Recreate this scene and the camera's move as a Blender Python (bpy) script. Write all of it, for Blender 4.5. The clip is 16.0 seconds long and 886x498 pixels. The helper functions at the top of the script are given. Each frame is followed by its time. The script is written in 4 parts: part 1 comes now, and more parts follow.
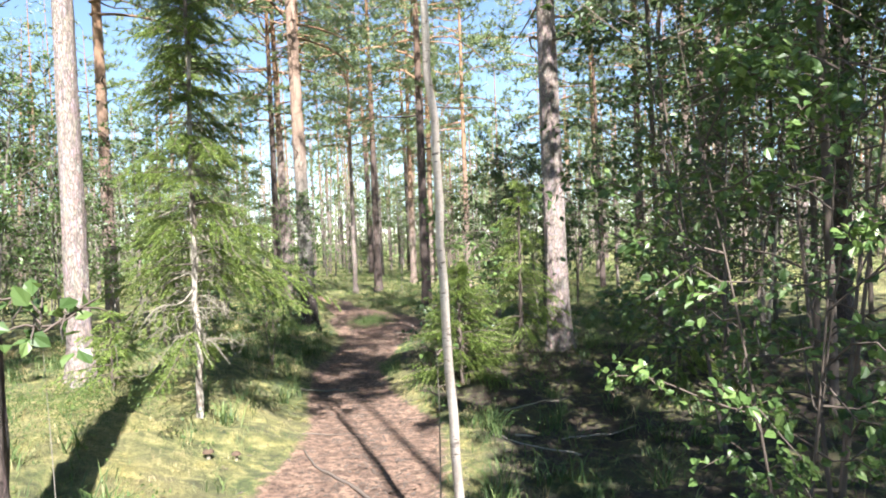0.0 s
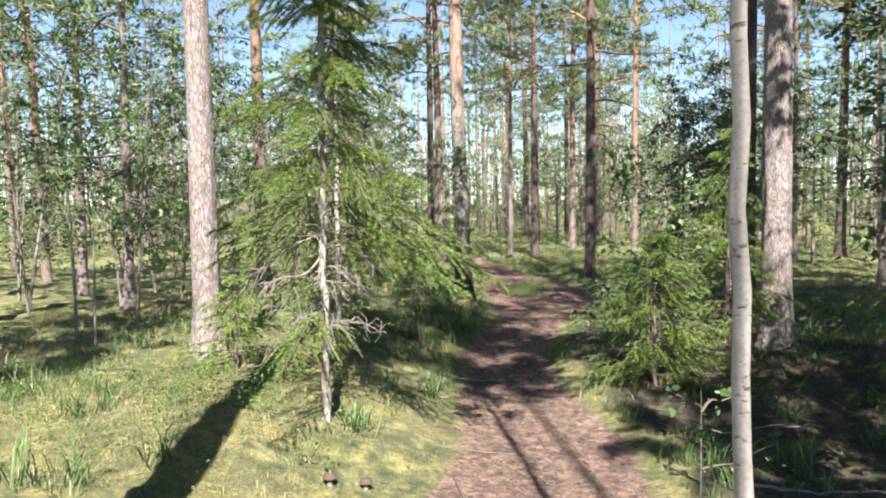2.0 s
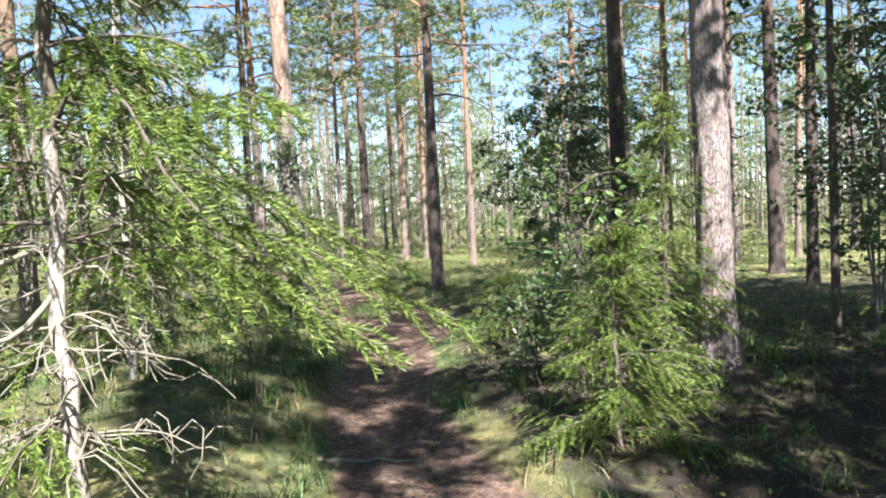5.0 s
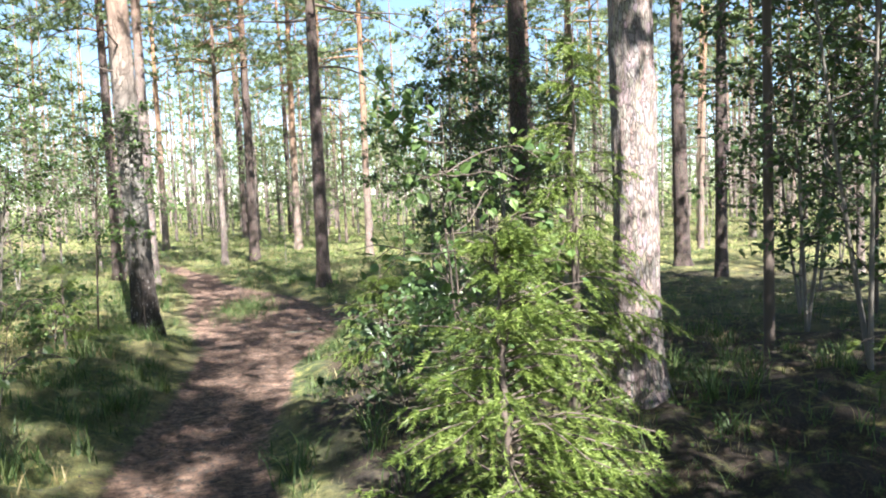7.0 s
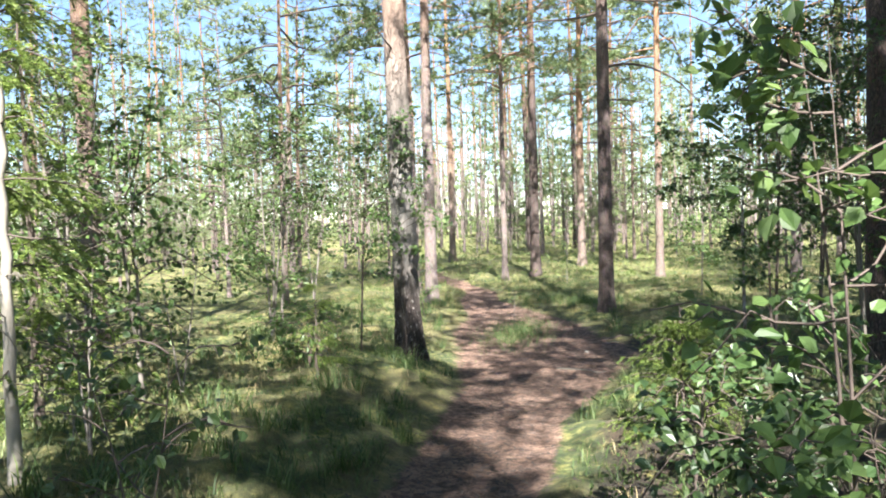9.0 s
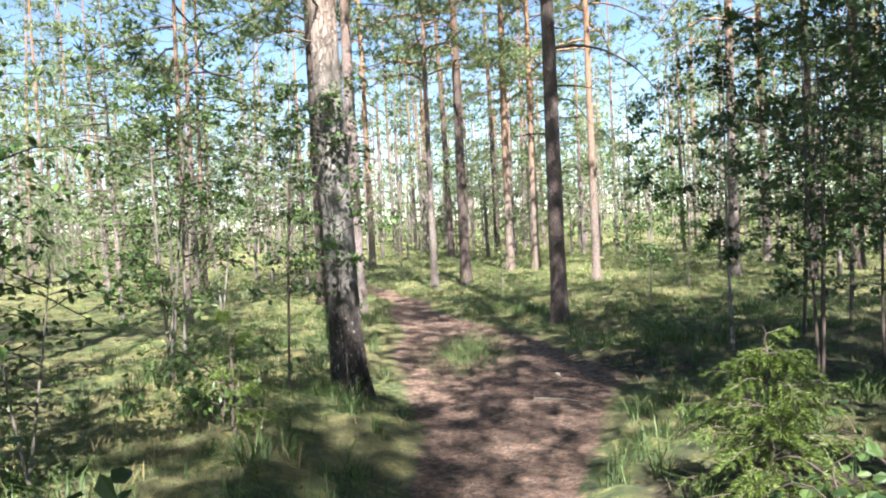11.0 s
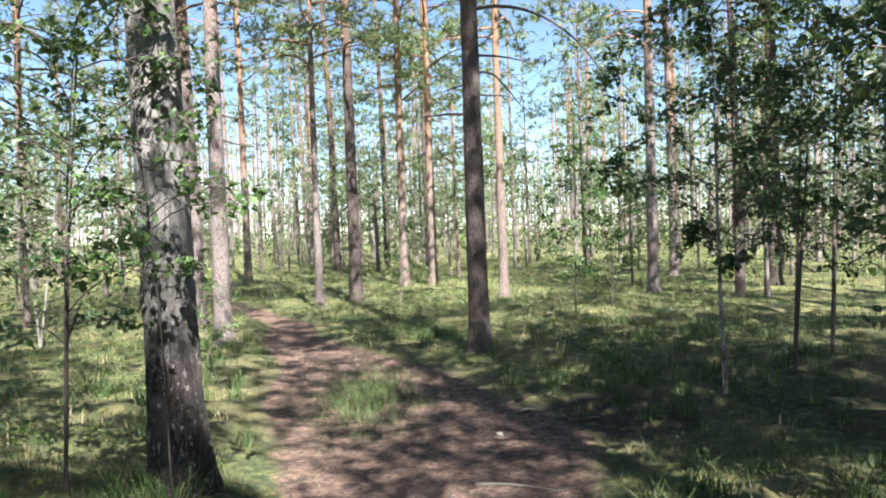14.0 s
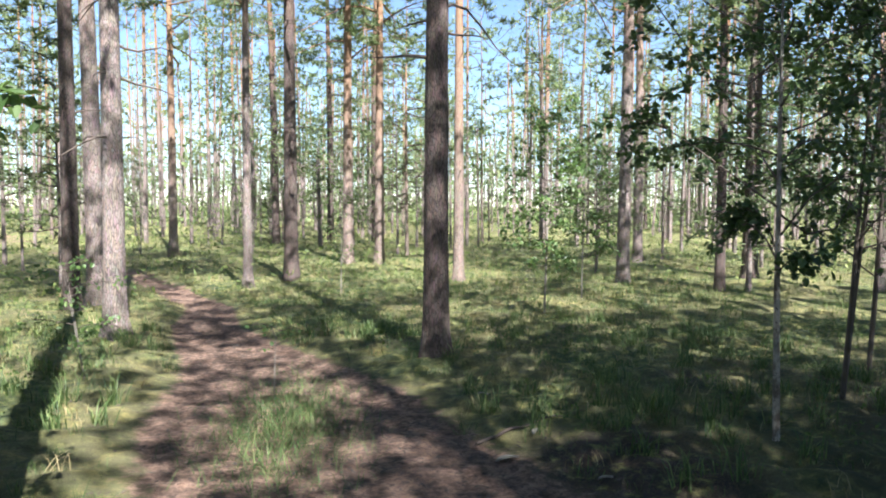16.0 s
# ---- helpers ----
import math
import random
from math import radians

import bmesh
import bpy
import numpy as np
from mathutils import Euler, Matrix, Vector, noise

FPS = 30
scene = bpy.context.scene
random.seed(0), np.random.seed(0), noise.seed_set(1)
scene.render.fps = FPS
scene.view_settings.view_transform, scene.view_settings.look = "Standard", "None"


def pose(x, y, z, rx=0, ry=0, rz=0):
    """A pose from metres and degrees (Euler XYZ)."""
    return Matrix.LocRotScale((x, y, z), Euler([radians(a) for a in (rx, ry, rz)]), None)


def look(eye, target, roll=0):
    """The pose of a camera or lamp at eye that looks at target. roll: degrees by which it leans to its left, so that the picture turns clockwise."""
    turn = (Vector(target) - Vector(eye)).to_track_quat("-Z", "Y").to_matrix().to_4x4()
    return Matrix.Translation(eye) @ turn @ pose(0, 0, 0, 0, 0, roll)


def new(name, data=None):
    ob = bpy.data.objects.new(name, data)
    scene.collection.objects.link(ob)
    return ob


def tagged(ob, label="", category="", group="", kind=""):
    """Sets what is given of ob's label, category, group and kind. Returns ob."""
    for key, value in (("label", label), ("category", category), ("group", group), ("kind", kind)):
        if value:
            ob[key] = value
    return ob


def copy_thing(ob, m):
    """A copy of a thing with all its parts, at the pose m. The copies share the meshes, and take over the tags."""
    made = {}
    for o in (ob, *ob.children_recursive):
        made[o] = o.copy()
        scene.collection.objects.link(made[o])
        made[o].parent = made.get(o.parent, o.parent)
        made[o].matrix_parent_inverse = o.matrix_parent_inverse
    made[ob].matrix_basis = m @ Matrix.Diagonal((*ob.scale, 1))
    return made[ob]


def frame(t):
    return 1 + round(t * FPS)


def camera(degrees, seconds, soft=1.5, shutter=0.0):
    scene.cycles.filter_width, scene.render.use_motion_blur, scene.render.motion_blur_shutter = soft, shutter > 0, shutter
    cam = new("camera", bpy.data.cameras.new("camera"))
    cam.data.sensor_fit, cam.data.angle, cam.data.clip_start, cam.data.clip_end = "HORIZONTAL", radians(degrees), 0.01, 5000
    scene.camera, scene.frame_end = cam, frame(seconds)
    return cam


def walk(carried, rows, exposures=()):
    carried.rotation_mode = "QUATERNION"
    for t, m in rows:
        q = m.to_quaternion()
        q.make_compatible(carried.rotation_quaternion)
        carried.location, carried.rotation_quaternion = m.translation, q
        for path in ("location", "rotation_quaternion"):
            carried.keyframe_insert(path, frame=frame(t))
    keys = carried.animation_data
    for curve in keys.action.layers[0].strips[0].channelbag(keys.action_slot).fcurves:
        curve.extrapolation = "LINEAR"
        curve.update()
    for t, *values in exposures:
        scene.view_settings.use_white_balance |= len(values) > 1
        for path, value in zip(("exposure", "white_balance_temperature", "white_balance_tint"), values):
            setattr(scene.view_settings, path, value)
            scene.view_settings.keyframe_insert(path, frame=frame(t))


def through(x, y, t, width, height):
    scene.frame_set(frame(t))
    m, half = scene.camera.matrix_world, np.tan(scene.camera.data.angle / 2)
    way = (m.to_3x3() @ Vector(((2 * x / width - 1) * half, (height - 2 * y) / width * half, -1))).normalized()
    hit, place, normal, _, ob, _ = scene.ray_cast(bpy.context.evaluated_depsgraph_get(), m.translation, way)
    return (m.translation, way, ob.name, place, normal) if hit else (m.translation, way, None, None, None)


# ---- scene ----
# camera and walk
cam = camera(62.8, 16.0, soft=1.9)
METRES, EYE = 13.0, 1.5
ROWS = [
    (0.0, 0.0, 0.0, 0.0, -0.03, -0.75, 2.23),
    (0.5, -0.0054, 0.0281, -0.0002, 4.33, -1.52, 1.92),
    (1.0, -0.008, 0.0619, -0.0002, 10.29, -2.2, 2.12),
    (1.5, -0.0127, 0.0865, -0.0017, 14.2, -2.66, 1.72),
    (2.0, -0.0243, 0.1158, -0.0002, 12.01, -3.52, 0.66),
    (2.5, -0.033, 0.1428, -0.004, 11.51, -3.53, 0.71),
    (3.0, -0.0423, 0.1703, -0.0056, 12.77, -3.28, 0.17),
    (3.5, -0.0544, 0.1949, -0.0057, 10.46, -3.13, 0.75),
    (4.0, -0.0623, 0.2214, -0.0089, 2.97, -4.8, 1.76),
    (4.5, -0.0692, 0.2493, -0.0099, 0.62, -3.57, 2.34),
    (5.0, -0.0744, 0.2785, -0.011, -2.31, -2.78, 2.72),
    (5.2, -0.0762, 0.2887, -0.0114, -3.80, -2.66, 3.10),
    (7.3, -0.0316, 0.4098, -0.0107, -9.72, -4.24, 2.11),
    (7.5, -0.0283, 0.4209, -0.0103, -5.18, -3.75, 1.24),
    (8.0, -0.0255, 0.4516, -0.0092, 3.71, -2.61, 1.33),
    (8.5, -0.0293, 0.4798, -0.0095, 9.66, -2.19, 1.47),
    (8.7, -0.0308, 0.4911, -0.0096, 12.78, -2.36, 1.58),
    (10.8, -0.0842, 0.6135, -0.0123, 8.06, -2.34, 2.96),
    (11.0, -0.0882, 0.6259, -0.013, 5.65, -2.17, 2.77),
    (11.5, -0.0981, 0.657, -0.0147, -0.04, -2.28, 2.15),
    (12.0, -0.1034, 0.6864, -0.0213, 2.08, -1.69, 2.15),
    (12.5, -0.1093, 0.7192, -0.0242, 3.68, -1.23, 1.66),
    (13.0, -0.1164, 0.7496, -0.0222, -5.14, -2.17, 2.11),
    (13.5, -0.1145, 0.7855, -0.0246, -6.22, -2.18, 3.02),
    (14.0, -0.1127, 0.8183, -0.0257, -3.4, -1.32, 2.05),
    (14.5, -0.1123, 0.8557, -0.0239, -8.81, -2.06, 2.1),
    (15.0, -0.1084, 0.8925, -0.0262, -8.38, -2.56, 2.07),
    (15.5, -0.1068, 0.9299, -0.0266, -5.41, -2.82, 0.69),
    (16.0, -0.108, 0.9627, -0.0266, -7.58, -3.31, -0.24),
]
walk(cam, [(t, pose(0, 0, EYE) @ pose(METRES * x, METRES * y, METRES * z, 90 + pitch, roll, yaw)) for t, x, y, z, yaw, pitch, roll in ROWS],
     exposures=[(0.0, 2.42, 6450, 10), (1.5, 2.14, 6500, 10), (3.0, 2.14, 6450, 10), (5.0, 2.32, 6350, 10), (7.5, 2.6, 6450, 10), (8.5, 2.58, 6450, 10), (11.0, 2.4, 6350, 10), (13.5, 2.27, 6250, 10), (16.0, 2.27, 6250, 10)])
# ---- world, sun, exposure ----
SUN_ELEVATION, SUN_AZIMUTH = 46.0, 165.0        # azimuth clockwise from +y
world = bpy.data.worlds.new("sky")
scene.world = world
world.use_nodes = True
wn = world.node_tree.nodes
sky = wn.new("ShaderNodeTexSky")
sky.sky_type, sky.sun_disc = "NISHITA", False
sky.sun_elevation, sky.sun_rotation = radians(SUN_ELEVATION), radians(SUN_AZIMUTH)
sky.air_density, sky.dust_density, sky.ozone_density = 0.8, 0.1, 2.2
wn["Background"].inputs["Strength"].default_value = 0.056
world.node_tree.links.new(sky.outputs["Color"], wn["Background"].inputs["Color"])
sun_data = bpy.data.lights.new("sun", "SUN")
sun_data.energy, sun_data.angle, sun_data.color = 5.0, radians(0.55), (1.0, 0.965, 0.925)
sun = new("sun", sun_data)
az, el = radians(SUN_AZIMUTH), radians(SUN_ELEVATION)
SUN_FROM = Vector((math.sin(az) * math.cos(el), math.cos(az) * math.cos(el), math.sin(el)))
sun.matrix_world = look(SUN_FROM * 60, (0, 0, 0))

rng = np.random.default_rng(7)


# ---- materials ----
class Nodes:
    """A small builder of node materials."""

    def __init__(self, name):
        self.mat = bpy.data.materials.new(name)
        self.mat.use_nodes = True
        self.tree = self.mat.node_tree
        self.bsdf = self.tree.nodes["Principled BSDF"]
        self.out = self.tree.nodes["Material Output"]

    def node(self, kind, **values):
        n = self.tree.nodes.new(kind)
        for key, value in values.items():
            n.inputs[key].default_value = value
        return n

    def link(self, a, b):
        self.tree.links.new(a, b)

    def coords(self, scale=(1, 1, 1)):
        t = self.node("ShaderNodeTexCoord")
        m = self.node("ShaderNodeMapping", Scale=scale)
        self.link(t.outputs["Object"], m.inputs["Vector"])
        return m.outputs["Vector"]

    def noise(self, vector, scale, detail=4.0, rough=0.6):
        n = self.node("ShaderNodeTexNoise", Scale=scale, Detail=detail, Roughness=rough)
        self.link(vector, n.inputs["Vector"])
        return n.outputs["Fac"]

    def ramp(self, fac, stops):
        r = self.node("ShaderNodeValToRGB")
        e = r.color_ramp.elements
        e[0].position, e[0].color = stops[0][0], (*stops[0][1], 1)
        e[1].position, e[1].color = stops[-1][0], (*stops[-1][1], 1)
        for p, c in stops[1:-1]:
            x = e.new(p)
            x.color = (*c, 1)
        self.link(fac, r.inputs["Fac"])
        return r.outputs["Color"]

    def mix(self, fac, a, b, blend="MIX"):
        m = self.tree.nodes.new("ShaderNodeMix")
        m.data_type, m.blend_type = "RGBA", blend
        for value, socket in ((fac, m.inputs[0]), (a, m.inputs[6]), (b, m.inputs[7])):
            if isinstance(value, (int, float)):
                socket.default_value = value
            elif isinstance(value, tuple):
                socket.default_value = (*value, 1)
            else:
                self.link(value, socket)
        return m.outputs[2]

    def bump(self, height, strength, distance):
        b = self.node("ShaderNodeBump", Strength=strength, Distance=distance)
        self.link(height, b.inputs["Height"])
        self.link(b.outputs["Normal"], self.bsdf.inputs["Normal"])

    def colour(self, c, rough=0.85):
        self.link(c, self.bsdf.inputs["Base Color"])
        self.bsdf.inputs["Roughness"].default_value = rough
        return self.mat


def pine_bark(name, low, mid, high, turn, span):
    """Pine bark: grey-brown plates below, thin orange flakes above the height turn."""
    n = Nodes(name)
    v = n.coords((1, 1, 0.26))
    w = n.node("ShaderNodeTexNoise", Scale=9.0, Detail=5.0, Roughness=0.7)
    n.link(v, w.inputs["Vector"])
    v = n.mix(0.045, v, w.outputs["Color"], "LINEAR_LIGHT")
    vor = n.node("ShaderNodeTexVoronoi", Scale=46.0)
    vor.feature = "DISTANCE_TO_EDGE"
    n.link(v, vor.inputs["Vector"])
    cell = n.node("ShaderNodeTexVoronoi", Scale=46.0)
    n.link(v, cell.inputs["Vector"])
    cracks = n.ramp(vor.outputs["Distance"], [(0.0, (0, 0, 0)), (0.17, (1, 1, 1))])
    fine = n.noise(n.coords((1, 1, 0.4)), 85, 6, 0.75)
    broad = n.noise(n.coords((1, 1, 0.3)), 6, 5, 0.7)
    ragged = n.noise(n.coords((1, 1, 0.22)), 24, 5, 0.75)
    plates = n.mix(n.ramp(ragged, [(0.35, (0.55, 0.55, 0.55)), (0.6, (1, 1, 1))]), (1, 1, 1), cracks)
    lowc = n.mix(broad, low, mid)
    lowc = n.mix(0.22, lowc, cell.outputs["Color"], "SOFT_LIGHT")
    lowc = n.mix(n.ramp(fine, [(0.4, (0, 0, 0)), (0.72, (1, 1, 1))]), lowc, tuple(min(1, c * 1.3) for c in mid))
    lowc = n.mix(n.ramp(ragged, [(0.34, (1, 1, 1)), (0.46, (0, 0, 0))]), lowc, tuple(c * 0.72 for c in low))
    lowc = n.mix(plates, tuple(c * 0.42 for c in low), lowc)
    z = n.node("ShaderNodeSeparateXYZ")
    t = n.node("ShaderNodeTexCoord")
    n.link(t.outputs["Object"], z.inputs["Vector"])
    m = n.node("ShaderNodeMapRange")
    m.inputs["From Min"].default_value, m.inputs["From Max"].default_value = turn - span, turn + span
    n.link(z.outputs["Z"], m.inputs["Value"])
    fac = n.mix(0.35, m.outputs["Result"], broad, "OVERLAY")
    highc = n.mix(n.mix(0.5, fine, ragged), tuple(c * 0.45 for c in high), high)
    n.bump(n.mix(0.4, n.mix(0.5, plates, ragged), fine), 0.9, 0.022)
    return n.colour(n.mix(fac, lowc, highc), 0.9)


def flaking_bark(name):
    """Old pale bark above a black, rugged foot with white flecks."""
    n = Nodes(name)
    broad = n.noise(n.coords((1, 1, 0.35)), 7, 4)
    flecks = n.noise(n.coords((1, 1, 0.45)), 32, 4, 0.7)
    fine = n.noise(n.coords((1, 1, 0.5)), 70, 5, 0.7)
    foot = n.mix(n.ramp(flecks, [(0.57, (0, 0, 0)), (0.64, (1, 1, 1))]), n.mix(fine, (0.025, 0.02, 0.02), (0.10, 0.075, 0.062)), n.mix(fine, (0.2, 0.18, 0.16), (0.5, 0.46, 0.42)))
    stem = n.mix(n.ramp(flecks, [(0.33, (1, 1, 1)), (0.39, (0, 0, 0))]), n.mix(n.mix(0.5, broad, fine), (0.13, 0.12, 0.108), (0.31, 0.285, 0.255)), (0.07, 0.06, 0.05))
    top = n.mix(fine, (0.16, 0.10, 0.07), (0.38, 0.27, 0.21))
    z = n.node("ShaderNodeSeparateXYZ")
    t = n.node("ShaderNodeTexCoord")
    n.link(t.outputs["Object"], z.inputs["Vector"])
    bands = []
    for lo, hi in ((0.7, 1.35), (2.6, 4.2)):
        m = n.node("ShaderNodeMapRange")
        m.inputs["From Min"].default_value, m.inputs["From Max"].default_value = lo, hi
        n.link(z.outputs["Z"], m.inputs["Value"])
        bands.append(n.mix(0.3, m.outputs["Result"], broad, "OVERLAY"))
    vor = n.node("ShaderNodeTexVoronoi", Scale=24.0)
    vor.feature = "DISTANCE_TO_EDGE"
    w = n.node("ShaderNodeTexNoise", Scale=11.0, Detail=5.0, Roughness=0.7)
    n.link(n.coords((1, 1, 0.4)), w.inputs["Vector"])
    n.link(n.mix(0.06, n.coords((1, 1, 0.3)), w.outputs["Color"], "LINEAR_LIGHT"), vor.inputs["Vector"])
    ridges = n.ramp(vor.outputs["Distance"], [(0.0, (0, 0, 0)), (0.16, (1, 1, 1))])
    ridges = n.mix(n.ramp(broad, [(0.4, (0.2, 0.2, 0.2)), (0.6, (1, 1, 1))]), (1, 1, 1), ridges)
    stem = n.mix(0.28, stem, n.mix(ridges, (0.35, 0.33, 0.32), (1, 1, 1)), "MULTIPLY")
    foot = n.mix(0.7, foot, n.mix(ridges, (0.2, 0.2, 0.2), (1, 1, 1)), "MULTIPLY")
    n.bump(n.mix(0.4, ridges, n.mix(0.5, flecks, fine)), 1.0, 0.035)
    return n.colour(n.mix(bands[1], n.mix(bands[0], foot, stem), top), 0.85)


def birch_bark(name):
    n = Nodes(name)
    marks = n.noise(n.coords((12, 12, 38)), 1.4, 4, 0.65)
    broad = n.noise(n.coords((1, 1, 0.6)), 5, 5, 0.7)
    fine = n.noise(n.coords((1, 1, 1)), 90, 4, 0.7)
    c = n.ramp(broad, [(0.32, (0.20, 0.165, 0.14)), (0.5, (0.37, 0.32, 0.28)), (0.68, (0.50, 0.45, 0.39))])
    c = n.mix(n.ramp(marks, [(0.34, (1, 1, 1)), (0.40, (0, 0, 0))]), c, (0.11, 0.085, 0.07))
    c = n.mix(0.5, c, n.ramp(fine, [(0.35, (0.6, 0.6, 0.6)), (0.6, (1.05, 1.05, 1.05))]), "MULTIPLY")
    n.bump(n.mix(0.5, marks, broad), 0.5, 0.006)
    return n.colour(c, 0.65)


def speckled_bark(name):
    """Thin scaly spruce bark, pale lichen over dark brown."""
    n = Nodes(name)
    f = n.noise(n.coords((1, 1, 0.6)), 55, 5, 0.75)
    g = n.noise(n.coords((1, 1, 0.5)), 9, 4, 0.7)
    pale = n.mix(f, (0.22, 0.19, 0.16), (0.46, 0.42, 0.37))
    c = n.mix(n.ramp(g, [(0.42, (0, 0, 0)), (0.56, (1, 1, 1))]), n.mix(f, (0.05, 0.04, 0.03), (0.15, 0.12, 0.095)), pale)
    c = n.mix(n.ramp(f, [(0.36, (1, 1, 1)), (0.44, (0, 0, 0))]), c, (0.06, 0.05, 0.045))
    n.bump(f, 0.8, 0.008)
    return n.colour(c, 0.85)


def plain_bark(name, a, b):
    n = Nodes(name)
    f = n.noise(n.coords((1, 1, 0.25)), 40, 5, 0.7)
    g = n.noise(n.coords((1, 1, 1)), 4, 3)
    n.bump(f, 0.7, 0.008)
    return n.colour(n.mix(g, n.mix(f, a, b), tuple(0.5 * (x + y) for x, y in zip(a, b))), 0.9)


def foliage(name, dark, light, pale, rough=0.5, through=0.35):
    """Leaves or needles: each blade its own tone, some light passing through."""
    n = Nodes(name)
    g = n.node("ShaderNodeNewGeometry")
    c = n.ramp(g.outputs["Random Per Island"], [(0.0, dark), (0.55, light), (1.0, pale)])
    o = n.node("ShaderNodeObjectInfo")
    h = n.node("ShaderNodeHueSaturation")
    r = n.node("ShaderNodeMapRange")
    r.inputs["To Min"].default_value, r.inputs["To Max"].default_value = 0.8, 1.2
    n.link(o.outputs["Random"], r.inputs["Value"])
    n.link(r.outputs["Result"], h.inputs["Value"])
    n.link(c, h.inputs["Color"])
    patch = n.noise(n.coords((1, 1, 1)), 3.0, 2)
    c = n.mix(patch, h.outputs["Color"], n.mix(0.5, h.outputs["Color"], light))
    n.link(c, n.bsdf.inputs["Base Color"])
    n.bsdf.inputs["Roughness"].default_value = rough
    tr = n.node("ShaderNodeBsdfTranslucent")
    n.link(n.mix(0.4, c, (0.16, 0.23, 0.05)), tr.inputs["Color"])
    m = n.node("ShaderNodeMixShader", Fac=through)
    n.link(n.bsdf.outputs["BSDF"], m.inputs[1])
    n.link(tr.outputs["BSDF"], m.inputs[2])
    n.link(m.outputs["Shader"], n.out.inputs["Surface"])
    return n.mat


def ground_material():
    n = Nodes("forest_floor")
    a = n.node("ShaderNodeAttribute")
    a.attribute_name = "trail"
    v = n.coords()
    fine = n.noise(v, 55, 6, 0.75)
    mid = n.noise(v, 9, 5, 0.65)
    broad = n.noise(v, 0.9, 4, 0.6)
    moss = n.ramp(mid, [(0.3, (0.028, 0.05, 0.022)), (0.5, (0.115, 0.145, 0.046)), (0.68, (0.37, 0.355, 0.12))])
    straw = n.ramp(fine, [(0.3, (0.16, 0.115, 0.055)), (0.7, (0.46, 0.37, 0.19))])
    floor_c = n.mix(n.ramp(broad, [(0.40, (0, 0, 0)), (0.58, (1, 1, 1))]), moss, n.mix(0.45, moss, straw))
    soil = n.ramp(mid, [(0.28, (0.105, 0.066, 0.048)), (0.5, (0.25, 0.155, 0.113)), (0.72, (0.41, 0.275, 0.20))])
    crumbs = n.ramp(fine, [(0.36, (0.45, 0.42, 0.4)), (0.5, (1, 1, 1)), (0.66, (1.25, 1.2, 1.1))])
    soil = n.mix(0.85, soil, crumbs, "MULTIPLY")
    clods = n.noise(v, 20, 3, 0.55)
    soil = n.mix(0.9, soil, n.ramp(clods, [(0.36, (0.42, 0.40, 0.38)), (0.5, (1, 1, 1)), (0.64, (1.25, 1.22, 1.18))]), "MULTIPLY")
    w = n.node("ShaderNodeAttribute")
    w.attribute_name = "dry"
    pale = n.ramp(n.mix(0.5, mid, fine), [(0.36, (0.07, 0.08, 0.028)), (0.5, (0.25, 0.235, 0.085)), (0.66, (0.50, 0.43, 0.22))])
    thin = n.node("ShaderNodeMath")
    thin.operation = "MULTIPLY_ADD"
    n.link(mid, thin.inputs[0])
    thin.inputs[1].default_value = 0.9
    n.link(w.outputs["Fac"], thin.inputs[2])
    floor_c = n.mix(n.ramp(thin.outputs["Value"], [(0.6, (0, 0, 0)), (1.15, (0.85, 0.85, 0.85))]), floor_c, pale)
    # litter colour, kept dark so that it carries the right side's shade as well
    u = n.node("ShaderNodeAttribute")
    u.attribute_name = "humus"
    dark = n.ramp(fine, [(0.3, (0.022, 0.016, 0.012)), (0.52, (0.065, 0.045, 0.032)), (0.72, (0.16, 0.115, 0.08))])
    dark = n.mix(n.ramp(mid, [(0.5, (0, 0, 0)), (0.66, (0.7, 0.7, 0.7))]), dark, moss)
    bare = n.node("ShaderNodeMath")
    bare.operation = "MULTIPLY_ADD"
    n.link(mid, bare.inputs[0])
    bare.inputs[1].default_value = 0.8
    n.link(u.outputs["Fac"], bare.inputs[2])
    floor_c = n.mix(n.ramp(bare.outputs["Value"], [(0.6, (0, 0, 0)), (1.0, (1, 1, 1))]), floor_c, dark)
    mask = n.node("ShaderNodeMath")
    mask.operation = "MULTIPLY_ADD"
    n.link(mid, mask.inputs[0])
    mask.inputs[1].default_value = 0.9
    n.link(a.outputs["Fac"], mask.inputs[2])
    fac = n.ramp(mask.outputs["Value"], [(0.82, (0, 0, 0)), (1.05, (1, 1, 1))])
    tiny = n.noise(v, 140, 4, 0.7)
    tint = n.ramp(n.noise(v, 3.2, 4, 0.6), [(0.32, (0.55, 0.6, 0.55)), (0.5, (1, 1, 1)), (0.68, (1.3, 1.2, 1.0))])
    floor_c = n.mix(0.8, n.mix(0.8, floor_c, tint, "MULTIPLY"), n.ramp(tiny, [(0.35, (0.5, 0.5, 0.5)), (0.6, (1.2, 1.2, 1.15))]), "MULTIPLY")
    n.bump(n.mix(0.5, n.mix(0.4, n.mix(0.5, mid, clods), fine), tiny), 1.0, 0.07)
    return n.colour(n.mix(fac, floor_c, soil), 0.95)


